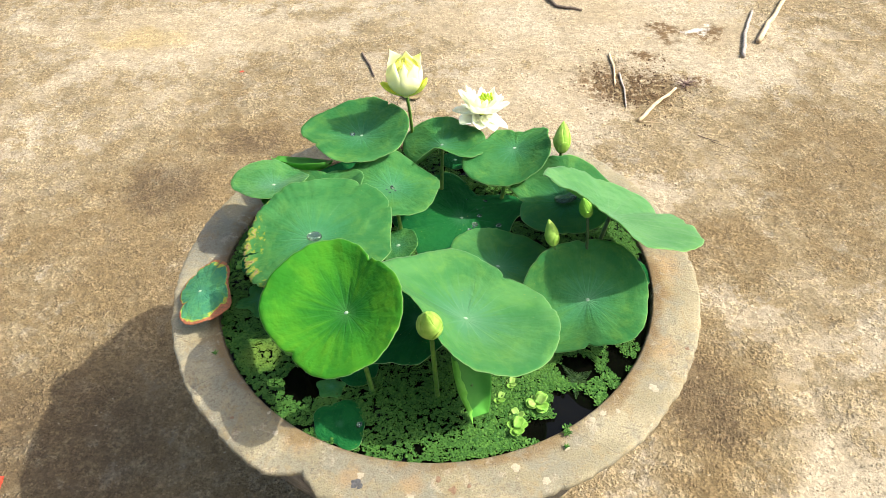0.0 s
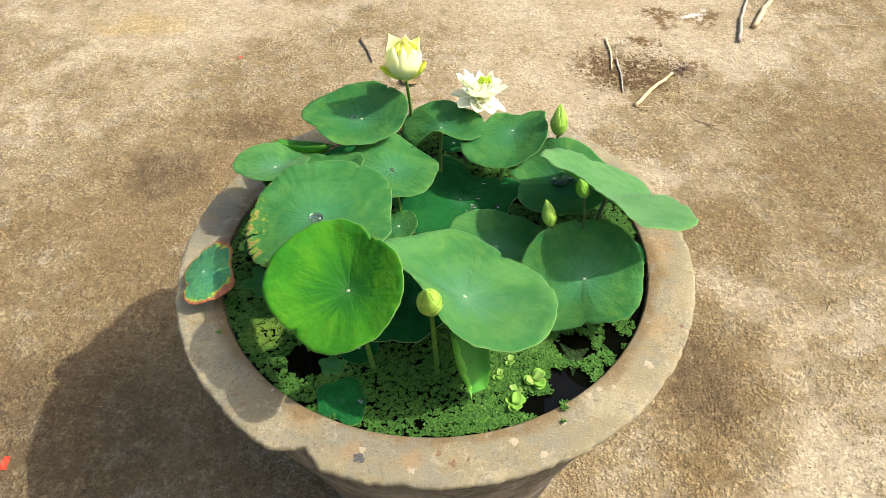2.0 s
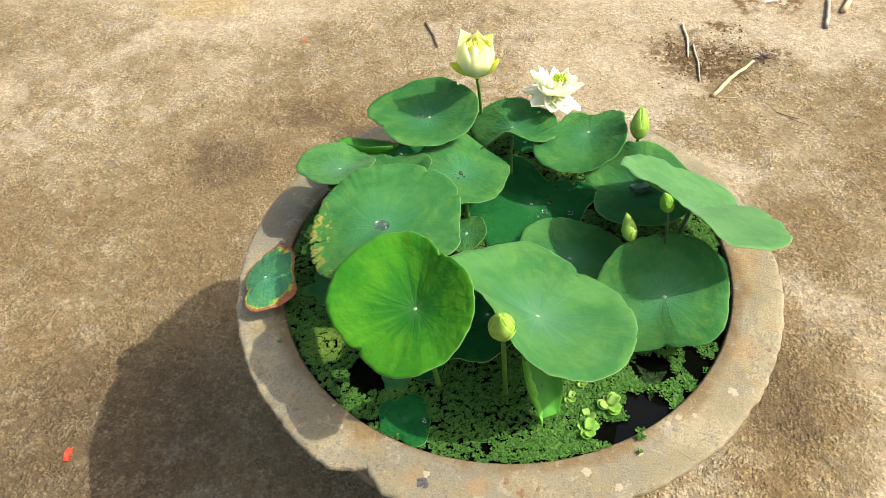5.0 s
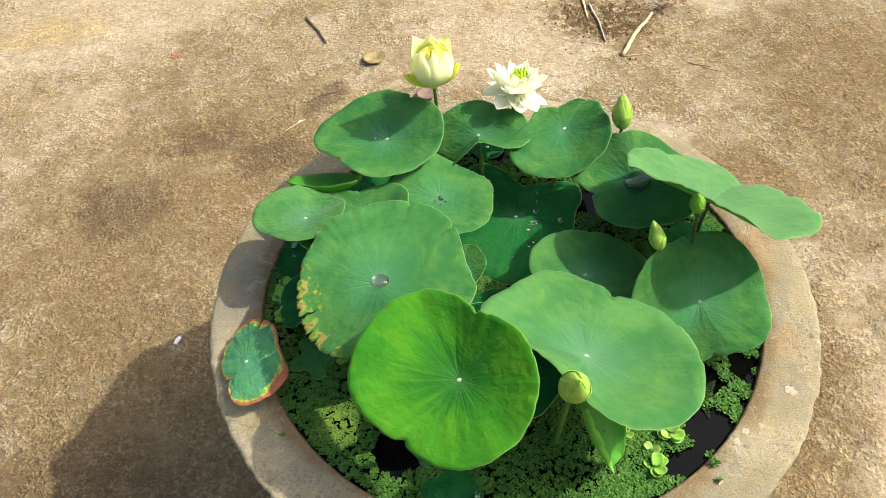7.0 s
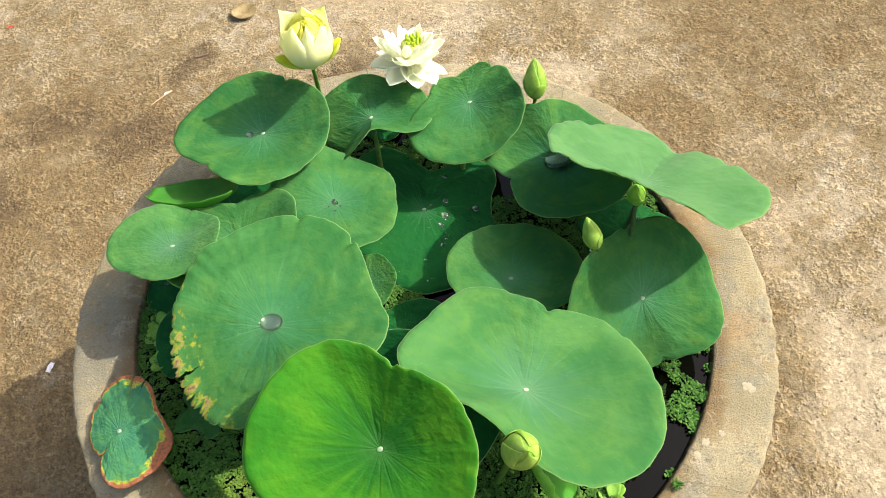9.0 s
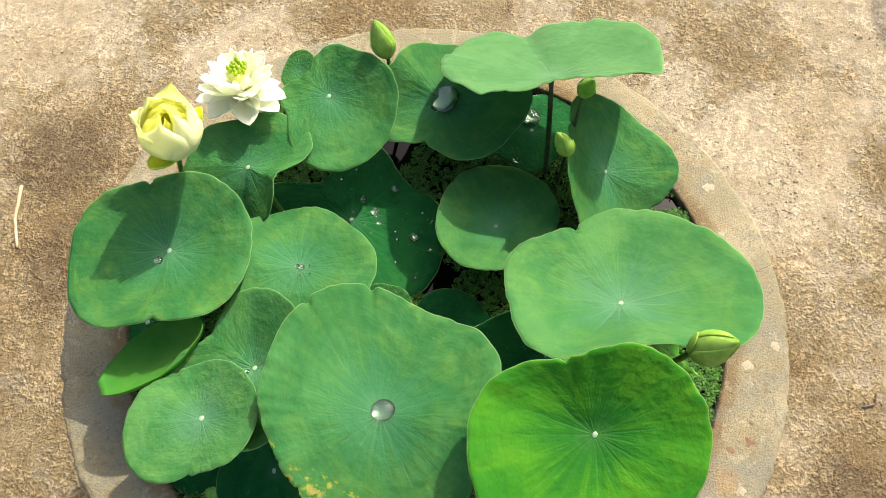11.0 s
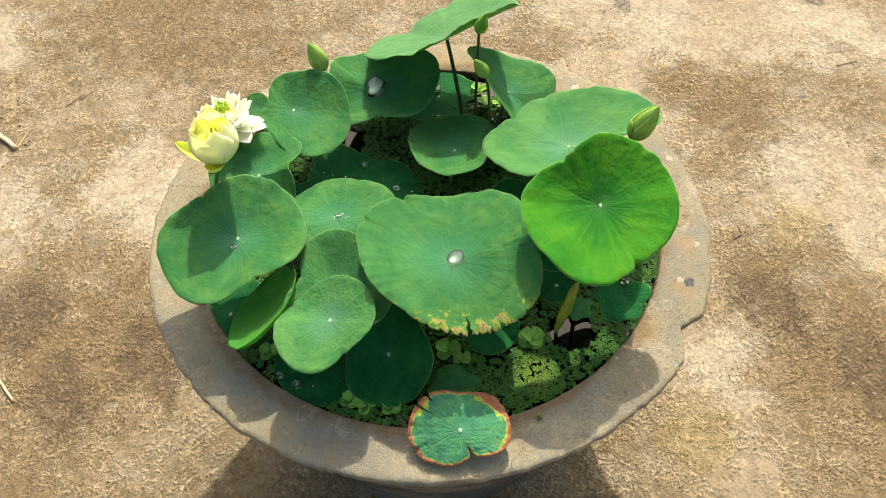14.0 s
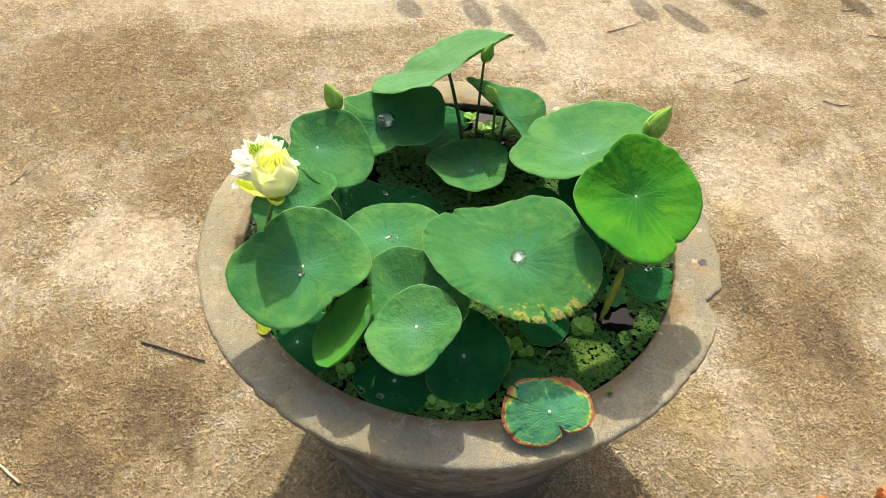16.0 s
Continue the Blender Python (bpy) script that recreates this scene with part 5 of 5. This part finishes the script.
# ---- floating fern mat ----
def fern_mat():
    rng = np.random.default_rng(4)
    holes = [(-0.198, -0.236, 0.034, 0.036), (0.222, -0.275, 0.038, 0.034), (0.175, -0.318, 0.034, 0.022), (0.235, -0.205, 0.035, 0.030), (0.030, 0.010, 0.030, 0.030), (0.165, 0.165, 0.05, 0.03), (0.35, -0.055, 0.055, 0.040), (0.352, -0.11, 0.022, 0.07), (0.30, -0.19, 0.016, 0.03), (0.05, 0.32, 0.05, 0.03)]
    pitch = 0.0071
    verts, faces, base = [], [], 0
    side = np.arange(-0.38, 0.38, pitch)
    for gy in side:
        for gx in side:
            x, y = gx + rng.uniform(-0.5, 0.5) * pitch, gy + rng.uniform(-0.5, 0.5) * pitch
            if x * x + y * y > 0.377**2:
                continue
            bare = False
            for fx, fy, fr, fl in FLOATING:
                t = math.atan2(y - fy, x - fx)
                edge = fr * (1 + sum(fl[2 * q] * math.cos((q + 1) * t) + fl[2 * q + 1] * math.sin((q + 1) * t) for q in range(5)))
                bare = bare or math.hypot(x - fx, y - fy) < edge * 0.98
            if bare:
                continue
            wob = 0.25 * noise.noise(Vector((x * 40, y * 40, 1)))
            if any(((x - hx) / rx) ** 2 + ((y - hy) / ry) ** 2 < 1 + wob for hx, hy, rx, ry in holes):
                continue
            if noise.noise(Vector((x * 30, y * 30, 7))) > 0.58:
                continue
            spin, leaflets = rng.uniform(0, 6.28), int(rng.integers(9, 14))
            high = WATER_Z + 0.003 + 0.0045 * (0.5 + noise.noise(Vector((x * 25, y * 25, 3))))
            wide = 0.92 + 0.34 * max(0.0, min(1.0, (x - 0.02) * 8)) * max(0.0, min(1.0, (-0.17 - y) * 12)) + 0.35 * noise.noise(Vector((x * 18, y * 18, 12)))
            if wide > 1.3 and rng.random() < 0.45:
                continue
            for k in range(leaflets):
                a = spin + 2.4 * k
                d = 0.00145 * wide * math.sqrt(k + 0.3) * rng.uniform(0.9, 1.4)
                r = rng.uniform(0.0011, 0.0022) * wide
                cx, cy, cz = x + d * math.cos(a), y + d * math.sin(a), high + rng.uniform(-0.001, 0.0022)
                tx, ty = 0.55 * math.cos(a) + rng.uniform(-0.3, 0.3), 0.55 * math.sin(a) + rng.uniform(-0.3, 0.3)
                verts.append((cx, cy, cz + 0.0012))
                for j in range(6):
                    t = a + j * math.pi / 3
                    q = r * (1.25 if j % 2 else 0.85)
                    ox, oy = q * math.cos(t), q * math.sin(t)
                    verts.append((cx + ox, cy + oy, cz - 0.0005 + tx * ox + ty * oy))
                faces += [(base, base + 1 + j, base + 1 + (j + 1) % 6) for j in range(6)]
                base += 7
    ob = new("floating_fern", mesh_of("floating_fern", verts, faces, FERN, smooth=True))
    return tagged(ob, "mat of tiny green floating water fern", "water plant", kind="stuff")


fern_mat()


def weed(x, y):
    """Feathery plumes with whorls of hair-fine leaves, just at the water's surface."""
    verts, faces = [], []
    for bearing, reach in ((0.6, 0.030), (2.2, 0.034), (3.5, 0.026), (4.6, 0.036), (5.6, 0.026)):
        tip = Vector((math.cos(bearing), math.sin(bearing), 0)) * reach
        for k in range(26):
            u = k / 25
            p = tip * u
            for side in (-1, 1):
                a = bearing + side * (1.25 - 0.7 * u) + random.uniform(-0.15, 0.15)
                q = 0.012 * (1.15 - u)
                v, f = tube(bent(p + Vector((0, 0, 0.0008)), p + Vector((q * math.cos(a), q * math.sin(a), 0.0016)), (0, 0, 0.001), 4), [0.00045, 0.0004, 0.0003, 0.0002], 4)
                faces += [tuple(i + len(verts) for i in w) for w in f]
                verts += v
    ob = new("water_weed", mesh_of("water_weed", verts, faces, WEED))
    ob.location = (x, y, WATER_Z)
    return tagged(ob, "dark feathery water weed at the surface", "water plant")


weed(0.232, -0.222)


# ---- water drops ----
def drop(x, y, z, size):
    """A bead of water on whatever leaf lies under it; large ones sag flat."""
    flat = 0.46 if size < 0.013 else 0.28
    bpy.context.view_layer.update()
    hit, place, up, _, under, _ = scene.ray_cast(bpy.context.evaluated_depsgraph_get(), Vector((x, y, z + 0.03)), Vector((0, 0, -1)))
    z = place.z + 0.0004 + size * 0.16
    verts, faces = [], []
    for k in range(13):
        p = -math.pi / 2 + math.pi * (0.5 + k) / 13
        for j in range(24):
            t = 2 * math.pi * j / 24
            r = size * math.cos(p) * (1 + 0.05 * math.cos(2 * t + x * 90))
            low = 0.6 if p < 0 else 1.0
            verts.append((r * math.cos(t), r * math.sin(t), size * flat * (math.sin(p) * low + 0.6)))
    for k in range(12):
        for j in range(24):
            faces.append((k * 24 + j, k * 24 + (j + 1) % 24, k * 24 + 24 + (j + 1) % 24, k * 24 + 24 + j))
    faces += [tuple(range(24))[::-1], tuple(288 + j for j in range(24))]
    me = mesh_of("water_drop", verts, faces, DROP, AIR_FILM)
    me.polygons.foreach_set("material_index", [1 if max(verts[i][2] for i in f) < size * flat * 0.5 else 0 for f in faces])
    ob = new("water_drop", me)
    ob.matrix_world = Matrix.Translation((x, y, z)) @ Vector(up).to_track_quat("Z", "Y").to_matrix().to_4x4()
    ob.visible_shadow = False
    return tagged(ob, "clear round water drop resting on a lotus leaf", "water drop", "water drops")


for x, y, z, size in (
    (-0.0824, 0.1341, 0.635, 0.003), (-0.0753, 0.1235, 0.635, 0.002), (-0.0843, 0.1163, 0.635, 0.0018),
    (-0.0913, 0.1268, 0.635, 0.0016), (0.0513, 0.0820, 0.543, 0.003), (0.0677, 0.1243, 0.543, 0.0022),
    (0.0872, 0.1794, 0.543, 0.0018), (0.0600, 0.0903, 0.543, 0.0022), (0.1051, 0.0747, 0.543, 0.002),
    (-0.1905, -0.0594, 0.690, 0.0125), (-0.1672, 0.2692, 0.652, 0.0055), (0.2346, 0.1199, 0.622, 0.0205),
    (0.3249, 0.0262, 0.543, 0.0145), (-0.0811, 0.1299, 0.635, 0.004), (0.0789, 0.1545, 0.543, 0.0045),
    (0.0708, 0.1300, 0.543, 0.006)):
    drop(x, y, z, size)
for x, y, z, size in (
    (0.0602, 0.1159, 0.543, 0.0042), (0.1154, 0.1272, 0.543, 0.0052), (0.0652, 0.0641, 0.543, 0.0065),
    (0.0602, 0.0365, 0.543, 0.003), (0.0923, 0.1986, 0.543, 0.003), (0.0153, 0.0304, 0.543, 0.002),
    (0.0215, 0.0651, 0.543, 0.002), (0.2475, 0.0075, 0.543, 0.005), (-0.2185, 0.1062, 0.645, 0.003),
    (-0.3144, 0.1862, 0.543, 0.0055), (-0.3269, 0.1594, 0.543, 0.007), (-0.1045, -0.3163, 0.543, 0.005),
    (-0.1053, -0.3202, 0.543, 0.004), (-0.2502, 0.1170, 0.543, 0.003), (-0.3269, 0.1361, 0.543, 0.0025), (0.0890, 0.1990, 0.543, 0.0018), (0.0740, 0.1740, 0.543, 0.0014), (0.0620, 0.1010, 0.543, 0.0013), (0.1140, 0.1050, 0.543, 0.0014), (0.1410, 0.1700, 0.543, 0.0012), (0.1010, 0.0570, 0.543, 0.0016), (0.0730, 0.0350, 0.543, 0.0013), (0.0840, 0.0900, 0.543, 0.0012), (0.0550, 0.2020, 0.543, 0.0014), (0.1230, 0.1540, 0.543, 0.0013), (0.0450, 0.0550, 0.543, 0.0014), (0.1150, 0.1900, 0.543, 0.0012), (0.1020, 0.0340, 0.543, 0.0015), (0.0980, 0.1110, 0.543, 0.0012)):
    drop(x, y, z, size)


# ---- green tufts in the rim ----
def tuft(x, y, size, count):
    verts, faces = [], []
    for k in range(count):
        a, r = k * 2.4, size * (0.3 + 0.7 * random.random())
        v, f = tube(bent((0, 0, 0), (r * math.cos(a), r * math.sin(a), size * 0.6 * random.random() + 0.002), (0, 0, size * 0.3), 4), [0.0009, 0.0012, 0.0010, 0.0003], 4)
        faces += [tuple(i + len(verts) for i in q) for q in f]
        verts += v
    ob = new("weed_tuft", mesh_of("weed_tuft", verts, faces, FERN))
    ob.location = (x, y, RIM_Z)
    return tagged(ob, "tiny green weed tuft growing on the cement rim", "weed")


tuft(0.2075, -0.3285, 0.010, 26)
tuft(0.2045, -0.352, 0.006, 18)
tuft(-0.352, -0.188, 0.007, 8)


# ---- things on the ground ----
def twig(points, radius, mat, label, knots=0):
    """A stick lying on the ground through the given plan points."""
    base, radius = Vector((*points[0], 0)), radius * 0.75
    pts = []
    for a, b in zip(points, points[1:]):
        for k in range(5):
            q = Vector(a).lerp(Vector(b), k / 5)
            pts.append(Vector((q.x, q.y, 0)))
    pts.append(Vector((*points[-1], 0)))
    out, radii = [], []
    for k, p in enumerate(pts):
        r = radius * (1 - 0.35 * k / len(pts)) * (1 + 0.18 * noise.noise(Vector((k * 0.9, radius * 500, 2))))
        jit = Vector((noise.noise(p * 40), noise.noise(p * 40 + Vector((5, 5, 5))), 0)) * radius * 0.55
        out.append(p + jit - base + Vector((0, 0, ground_z(p.x, p.y) + r * 0.85 + 0.002)))
        radii.append(r)
    ob = new("twig", mesh_of("twig", *tube(out, radii, 8), mat))
    ob.location = base
    return tagged(ob, label, "twig", "twigs on the ground")


twig(((0.565, 1.625), (0.572, 1.53), (0.563, 1.43)), 0.006, BARK_TAN, "split tan stick lying on damp debris")
twig(((0.585, 1.50), (0.592, 1.40), (0.585, 1.30)), 0.005, BARK_GREY, "thin grey stick lying on damp debris")
twig(((0.615, 1.215), (0.68, 1.31), (0.77, 1.41)), 0.009, BARK_TAN, "pale tan uprooted stem lying on the ground")
twig(((1.040, 1.60), (1.085, 1.76), (1.150, 1.93)), 0.010, BARK_GREY, "grey weathered stick lying on the ground")
twig(((1.118, 1.70), (1.205, 1.86), (1.33, 2.08)), 0.014, BARK_TAN, "thick pale peeled stick lying on the ground")
twig(((-0.335, 1.625), (-0.300, 1.545), (-0.278, 1.475)), 0.006, BARK_DARK, "short dark twig lying on the ground")
twig(((0.36, 2.05), (0.40, 1.97), (0.495, 1.945)), 0.009, BARK_DARK, "dark bent piece of bark lying on the ground")
twig(((0.795, 1.147), (0.825, 1.128), (0.856, 1.115)), 0.0022, BARK_DARK, "thin dark twig lying on the ground")
twig(((0.213, 0.707), (0.18, 0.628), (0.148, 0.555)), 0.0042, BARK_DARK, "brown twig lying close to the pot")
twig(((-0.020, 0.998), (-0.085, 0.955), (-0.133, 0.902)), 0.005, BARK_TAN, "curved pale stalk lying on the ground")
twig(((0.83, 1.12), (0.85, 1.10), (0.88, 1.085)), 0.0016, BARK_DARK, "hair-thin dark twig lying on the ground")
twig(((-0.36, 1.115), (-0.39, 1.10), (-0.42, 1.08)), 0.0022, BARK_TAN, "thin straw lying on the ground")
twig(((0.62, 1.215), (0.69, 1.215), (0.70, 1.20)), 0.0018, BARK_TAN, "thin straw lying beside the uprooted stem")
twig(((1.42, 1.72), (1.47, 1.72), (1.50, 1.715)), 0.0025, BARK_TAN, "thin straw lying on the ground")
twig(((0.455, -0.70), (0.475, -0.72), (0.50, -0.715)), 0.0025, BARK_DARK, "short dark twig lying beside the pot")


for line in (((1.036, -1.346), (1.013, -1.385), (1.007, -1.441)), ((1.155, -1.089), (1.17, -1.12), (1.183, -1.155)), ((1.477, -0.73), (1.496, -0.787), (1.523, -0.856)), ((1.41, -1.687), (1.40, -1.71), (1.389, -1.742)), ((1.582, -1.661), (1.58, -1.69), (1.584, -1.718)), ((-0.289, 1.217), (-0.27, 1.215), (-0.253, 1.22))):
    twig(line, 0.0026, DRY_LEAF_DARK, "thin brown straw lying on bare cement")


def brick_piece(x, y, size, spin, seed):
    """A broken lump of brick: a knocked-about box with chipped corners, sunk a little into the ground."""
    bm = bmesh.new()
    bmesh.ops.create_cube(bm, size=1.0)
    bmesh.ops.bevel(bm, geom=bm.edges[:], offset=0.12, segments=2, affect="EDGES")
    bmesh.ops.subdivide_edges(bm, edges=bm.edges[:], cuts=2, use_grid_fill=True)
    for v in bm.verts:
        v.co += 0.10 * noise.noise_vector(v.co * 2.2 + Vector((seed, 0, 0))) + 0.03 * noise.noise_vector(v.co * 8 + Vector((0, seed, 0)))
        v.co = Vector((v.co.x * size, v.co.y * size * 0.7, (v.co.z + 0.35) * size * 0.5))
    me = bpy.data.meshes.new("brick_piece")
    bm.to_mesh(me), bm.free()
    me.materials.append(BRICK)
    ob = new("brick_piece", me)
    ob.matrix_world = pose(x, y, ground_z(x, y), 0, 0, spin)
    return tagged(ob, "broken piece of orange-red brick lying on the ground", "brick", "pieces of brick")


brick_piece(-0.345, -0.765, 0.075, 60, 1.0)
brick_piece(-0.322, -0.925, 0.085, 110, 4.0)


def root_tuft(x, y):
    verts, faces = [], []
    for k in range(46):
        a, r = k * 2.4, 0.015 + 0.04 * random.random()
        v, f = tube(bent((0, 0, 0.004), (r * math.cos(a), r * math.sin(a), 0.003 + 0.02 * random.random()), (0.004 * math.sin(k), 0.004 * math.cos(k * 2), 0.01 * random.random()), 5), [0.0012, 0.001, 0.0008, 0.0006, 0.0003], 4)
        faces += [tuple(i + len(verts) for i in q) for q in f]
        verts += v
    ob = new("root_tuft", mesh_of("root_tuft", verts, faces, DRY_LEAF_DARK))
    ob.location = (x, y, ground_z(x, y))
    return tagged(ob, "tangled dark root tuft of an uprooted stem", "roots")


root_tuft(0.805, 1.43)


def dry_leaf(x, y, size, spin, mat, label):
    verts, faces = [], []
    for side in (0, 1):
        for k in range(11):
            v = k / 10 * 2 - 1
            w = 0.40 * (1 - v * v) ** 0.5 + 0.01
            for j in range(9):
                u = j / 4 - 1
                verts.append((size * v * 0.5, size * u * w, size * (0.30 * u * u * w + 0.16 * v * v + 0.03 * noise.noise(Vector((v * 2, u * 2, spin)))) - side * 0.0007))
    for k in range(10):
        for j in range(8):
            q = k * 9 + j
            faces.append((q, q + 9, q + 10, q + 1))
            faces.append((q + 99, q + 100, q + 109, q + 108))
    ring = list(range(9)) + [a * 9 + 8 for a in range(1, 11)] + [90 + j for j in range(7, -1, -1)] + [a * 9 for a in range(9, 0, -1)]
    faces += [(a, b, b + 99, a + 99) for a, b in zip(ring, ring[1:] + ring[:1])]
    ob = new("dry_leaf", mesh_of("dry_leaf", verts, faces, mat))
    ob.matrix_world = pose(x, y, ground_z(x, y) + 0.003, 0, 0, spin)
    return tagged(ob, label, "dry leaf")


dry_leaf(-0.133, 1.351, 0.074, 15, DRY_LEAF, "curled tan dry leaf on the ground")
dry_leaf(0.003, 1.147, 0.070, 40, DRY_LEAF_DARK, "curled dark brown dry leaf on the ground")


def scrap(x, y, size, spin, mat, name, label, category):
    bm = bmesh.new()
    bmesh.ops.create_grid(bm, x_segments=6, y_segments=3, size=0.5)
    for v in bm.verts:
        v.co = Vector((v.co.x * size, v.co.y * size * 0.45, size * 0.12 * noise.noise(v.co * 3) + 0.003))
    bmesh.ops.solidify(bm, geom=bm.faces[:], thickness=0.0008)
    me = bpy.data.meshes.new(name)
    bm.to_mesh(me), bm.free()
    me.materials.append(mat)
    ob = new(name, me)
    ob.matrix_world = pose(x, y, ground_z(x, y), 0, 0, spin)
    return tagged(ob, label, category)


scrap(-0.688, 0.400, 0.022, 60, PAPER, "paper_scrap", "crumpled white scrap on the ground", "litter")
scrap(-0.374, 1.112, 0.014, 10, PAPER, "paper_scrap", "tiny pale scrap on the sand", "litter")
scrap(-0.958, -0.125, 0.034, 95, RED, "red_petal", "fallen red petal in the pot's shadow", "petal")
scrap(-0.757, 1.510, 0.016, 20, RED, "red_petal", "small fallen red petal on the sand", "petal")


# ---- loose grit ----
def grit(name, count, spread, low, high, mat, label, seed, centre=(0, 0), flat=0.6):
    """Angular grains strewn over the ground, most of them where soil lies."""
    rng = np.random.default_rng(seed)
    verts, faces, base = [], [], 0
    corners = np.array([(1, 0, 0), (-1, 0, 0), (0, 1, 0), (0, -1, 0), (0, 0, 1), (0, 0, -1)], float)
    tris = [(0, 2, 4), (2, 1, 4), (1, 3, 4), (3, 0, 4), (2, 0, 5), (1, 2, 5), (3, 1, 5), (0, 3, 5)]
    for _ in range(count):
        x, y = centre[0] + rng.normal(0, spread), centre[1] + rng.normal(0, spread)
        if math.hypot(x, y) < 0.30 or abs(x) > 2.9 or abs(y) > 2.9:
            continue
        dense = max(1.4 - ((x - sx) / rx) ** 2 - ((y - sy) / ry) ** 2 for sx, sy, rx, ry in SOIL)
        scant = max(1.2 - ((x - sx) / rx) ** 2 - ((y - sy) / ry) ** 2 for sx, sy, rx, ry in BARE)
        clump = noise.noise(Vector((x * 9, y * 9, seed))) + 0.6 * noise.noise(Vector((x * 27, y * 27, seed)))
        if clump + 0.5 * max(0.0, min(1.0, dense)) - 0.35 * max(0.0, min(1.0, scant)) < rng.uniform(-0.45, 0.55):
            continue
        r = low + (high - low) * rng.random() ** 1.7
        q = corners * r * rng.uniform(0.6, 1.3, (6, 1)) * (1, 1, flat)
        a = rng.uniform(0, 6.28)
        z = ground_z(x, y) + r * 0.25
        for cx, cy, cz in q:
            verts.append((x + cx * math.cos(a) - cy * math.sin(a), y + cx * math.sin(a) + cy * math.cos(a), z + cz))
        faces += [tuple(base + i for i in t) for t in tris]
        base += 6
    return tagged(new(name, mesh_of(name, verts, faces, mat, smooth=False)), label, "grit", kind="stuff")


def grit_material(name, a, b):
    n = Nodes(name)
    return n.surface(n.mix(n.island(), a, b), 0.9, None, 0.2)


grit("loose_grit", 150000, 0.95, 0.0011, 0.0044, GRAINS, "loose sandy grit over the cement", 3)
grit("debris_crumbs", 1500, 0.10, 0.0015, 0.0060, grit_material("crumbs_dark", (0.05, 0.03, 0.015), (0.16, 0.10, 0.05)), "dark damp plant crumbs around the sticks", 5, (0.62, 1.45))
grit("clods", 420, 1.2, 0.003, 0.0080, GRAINS, "scattered small stones and clods of earth", 11)
grit("dark_crumbs", 700, 1.2, 0.0015, 0.0048, grit_material("crumbs_umber", (0.07, 0.045, 0.025), (0.16, 0.11, 0.06)), "scattered dark crumbs of earth and seed", 17)


# ---- the tree whose hanging sprays shade the ground ----
def feathery_tree():
    """A thin tree beyond the bare cement; only the shadows of its hanging, feather-like leaves reach the ground by the pot."""
    ob = thing("tree", (5.2, -0.9, 0.0), "thin tree whose feathery leaves shade the bare cement", "tree")
    base, high = Vector((5.2, -0.9, 0.0)), 0.75
    shift = SUN_TO * (high / SUN_TO.z)
    joined("trunk", mesh_of("trunk", *tube(bent((0, 0, -0.05), (-0.25, 0.05, 2.1), (0.06, 0.05, 0), 12), [0.075 - 0.004 * k for k in range(12)], 12), BARK_GREY), ob)
    for (x0, y0), (x1, y1) in FRONDS:
        root, tip = Vector((x0 + 0.03, y0 + 0.01, 0)) + shift - base, Vector((x1, y1, 0)) + shift - base
        tip.z -= 0.03
        fork = Vector((-0.24, 0.05, 2.0))
        joined("limb", mesh_of("limb", *tube(bent(fork, root, (0, 0, 0.12), 10), [0.018 - 0.0014 * k for k in range(10)], 7), BARK_GREY), ob)
        rib = bent(root, tip, (0, 0, 0.02), 15)
        verts, faces = [list(q) for q in ()], []
        v, f = tube(rib, [0.003] * 15, 5)
        verts += [tuple(q) for q in v]
        faces += f
        along = (tip - root).normalized()
        cross = Vector((-along.y, along.x, 0)).normalized()
        for k in range(1, 15):
            for side in (-1, 1):
                size = 0.054 * math.sin(math.pi * (0.18 + 0.72 * k / 15))
                out = (cross * side + along * 0.45 + Vector((0, 0, -0.25))).normalized()
                wide = out.cross(Vector((0, 0, 1))).normalized() * size * 0.30
                n = len(verts)
                p = rib[k]
                for q in (p, p + out * size * 0.4 + wide, p + out * size, p + out * size * 0.4 - wide):
                    verts.append(tuple(q))
                faces.append((n, n + 1, n + 2, n + 3))
        joined("frond", mesh_of("frond", verts, faces, WEED), ob)
    return ob


FRONDS = (((1.66, -0.38), (1.36, -0.48)), ((1.68, -0.90), (1.53, -0.92)), ((1.64, -1.00), (1.45, -1.10)), ((1.66, -1.27), (1.55, -1.35)), ((1.68, -1.72), (1.51, -1.75)), ((1.70, -0.02), (1.58, -0.06)), ((1.69, -0.26), (1.52, -0.30)))
feathery_tree()
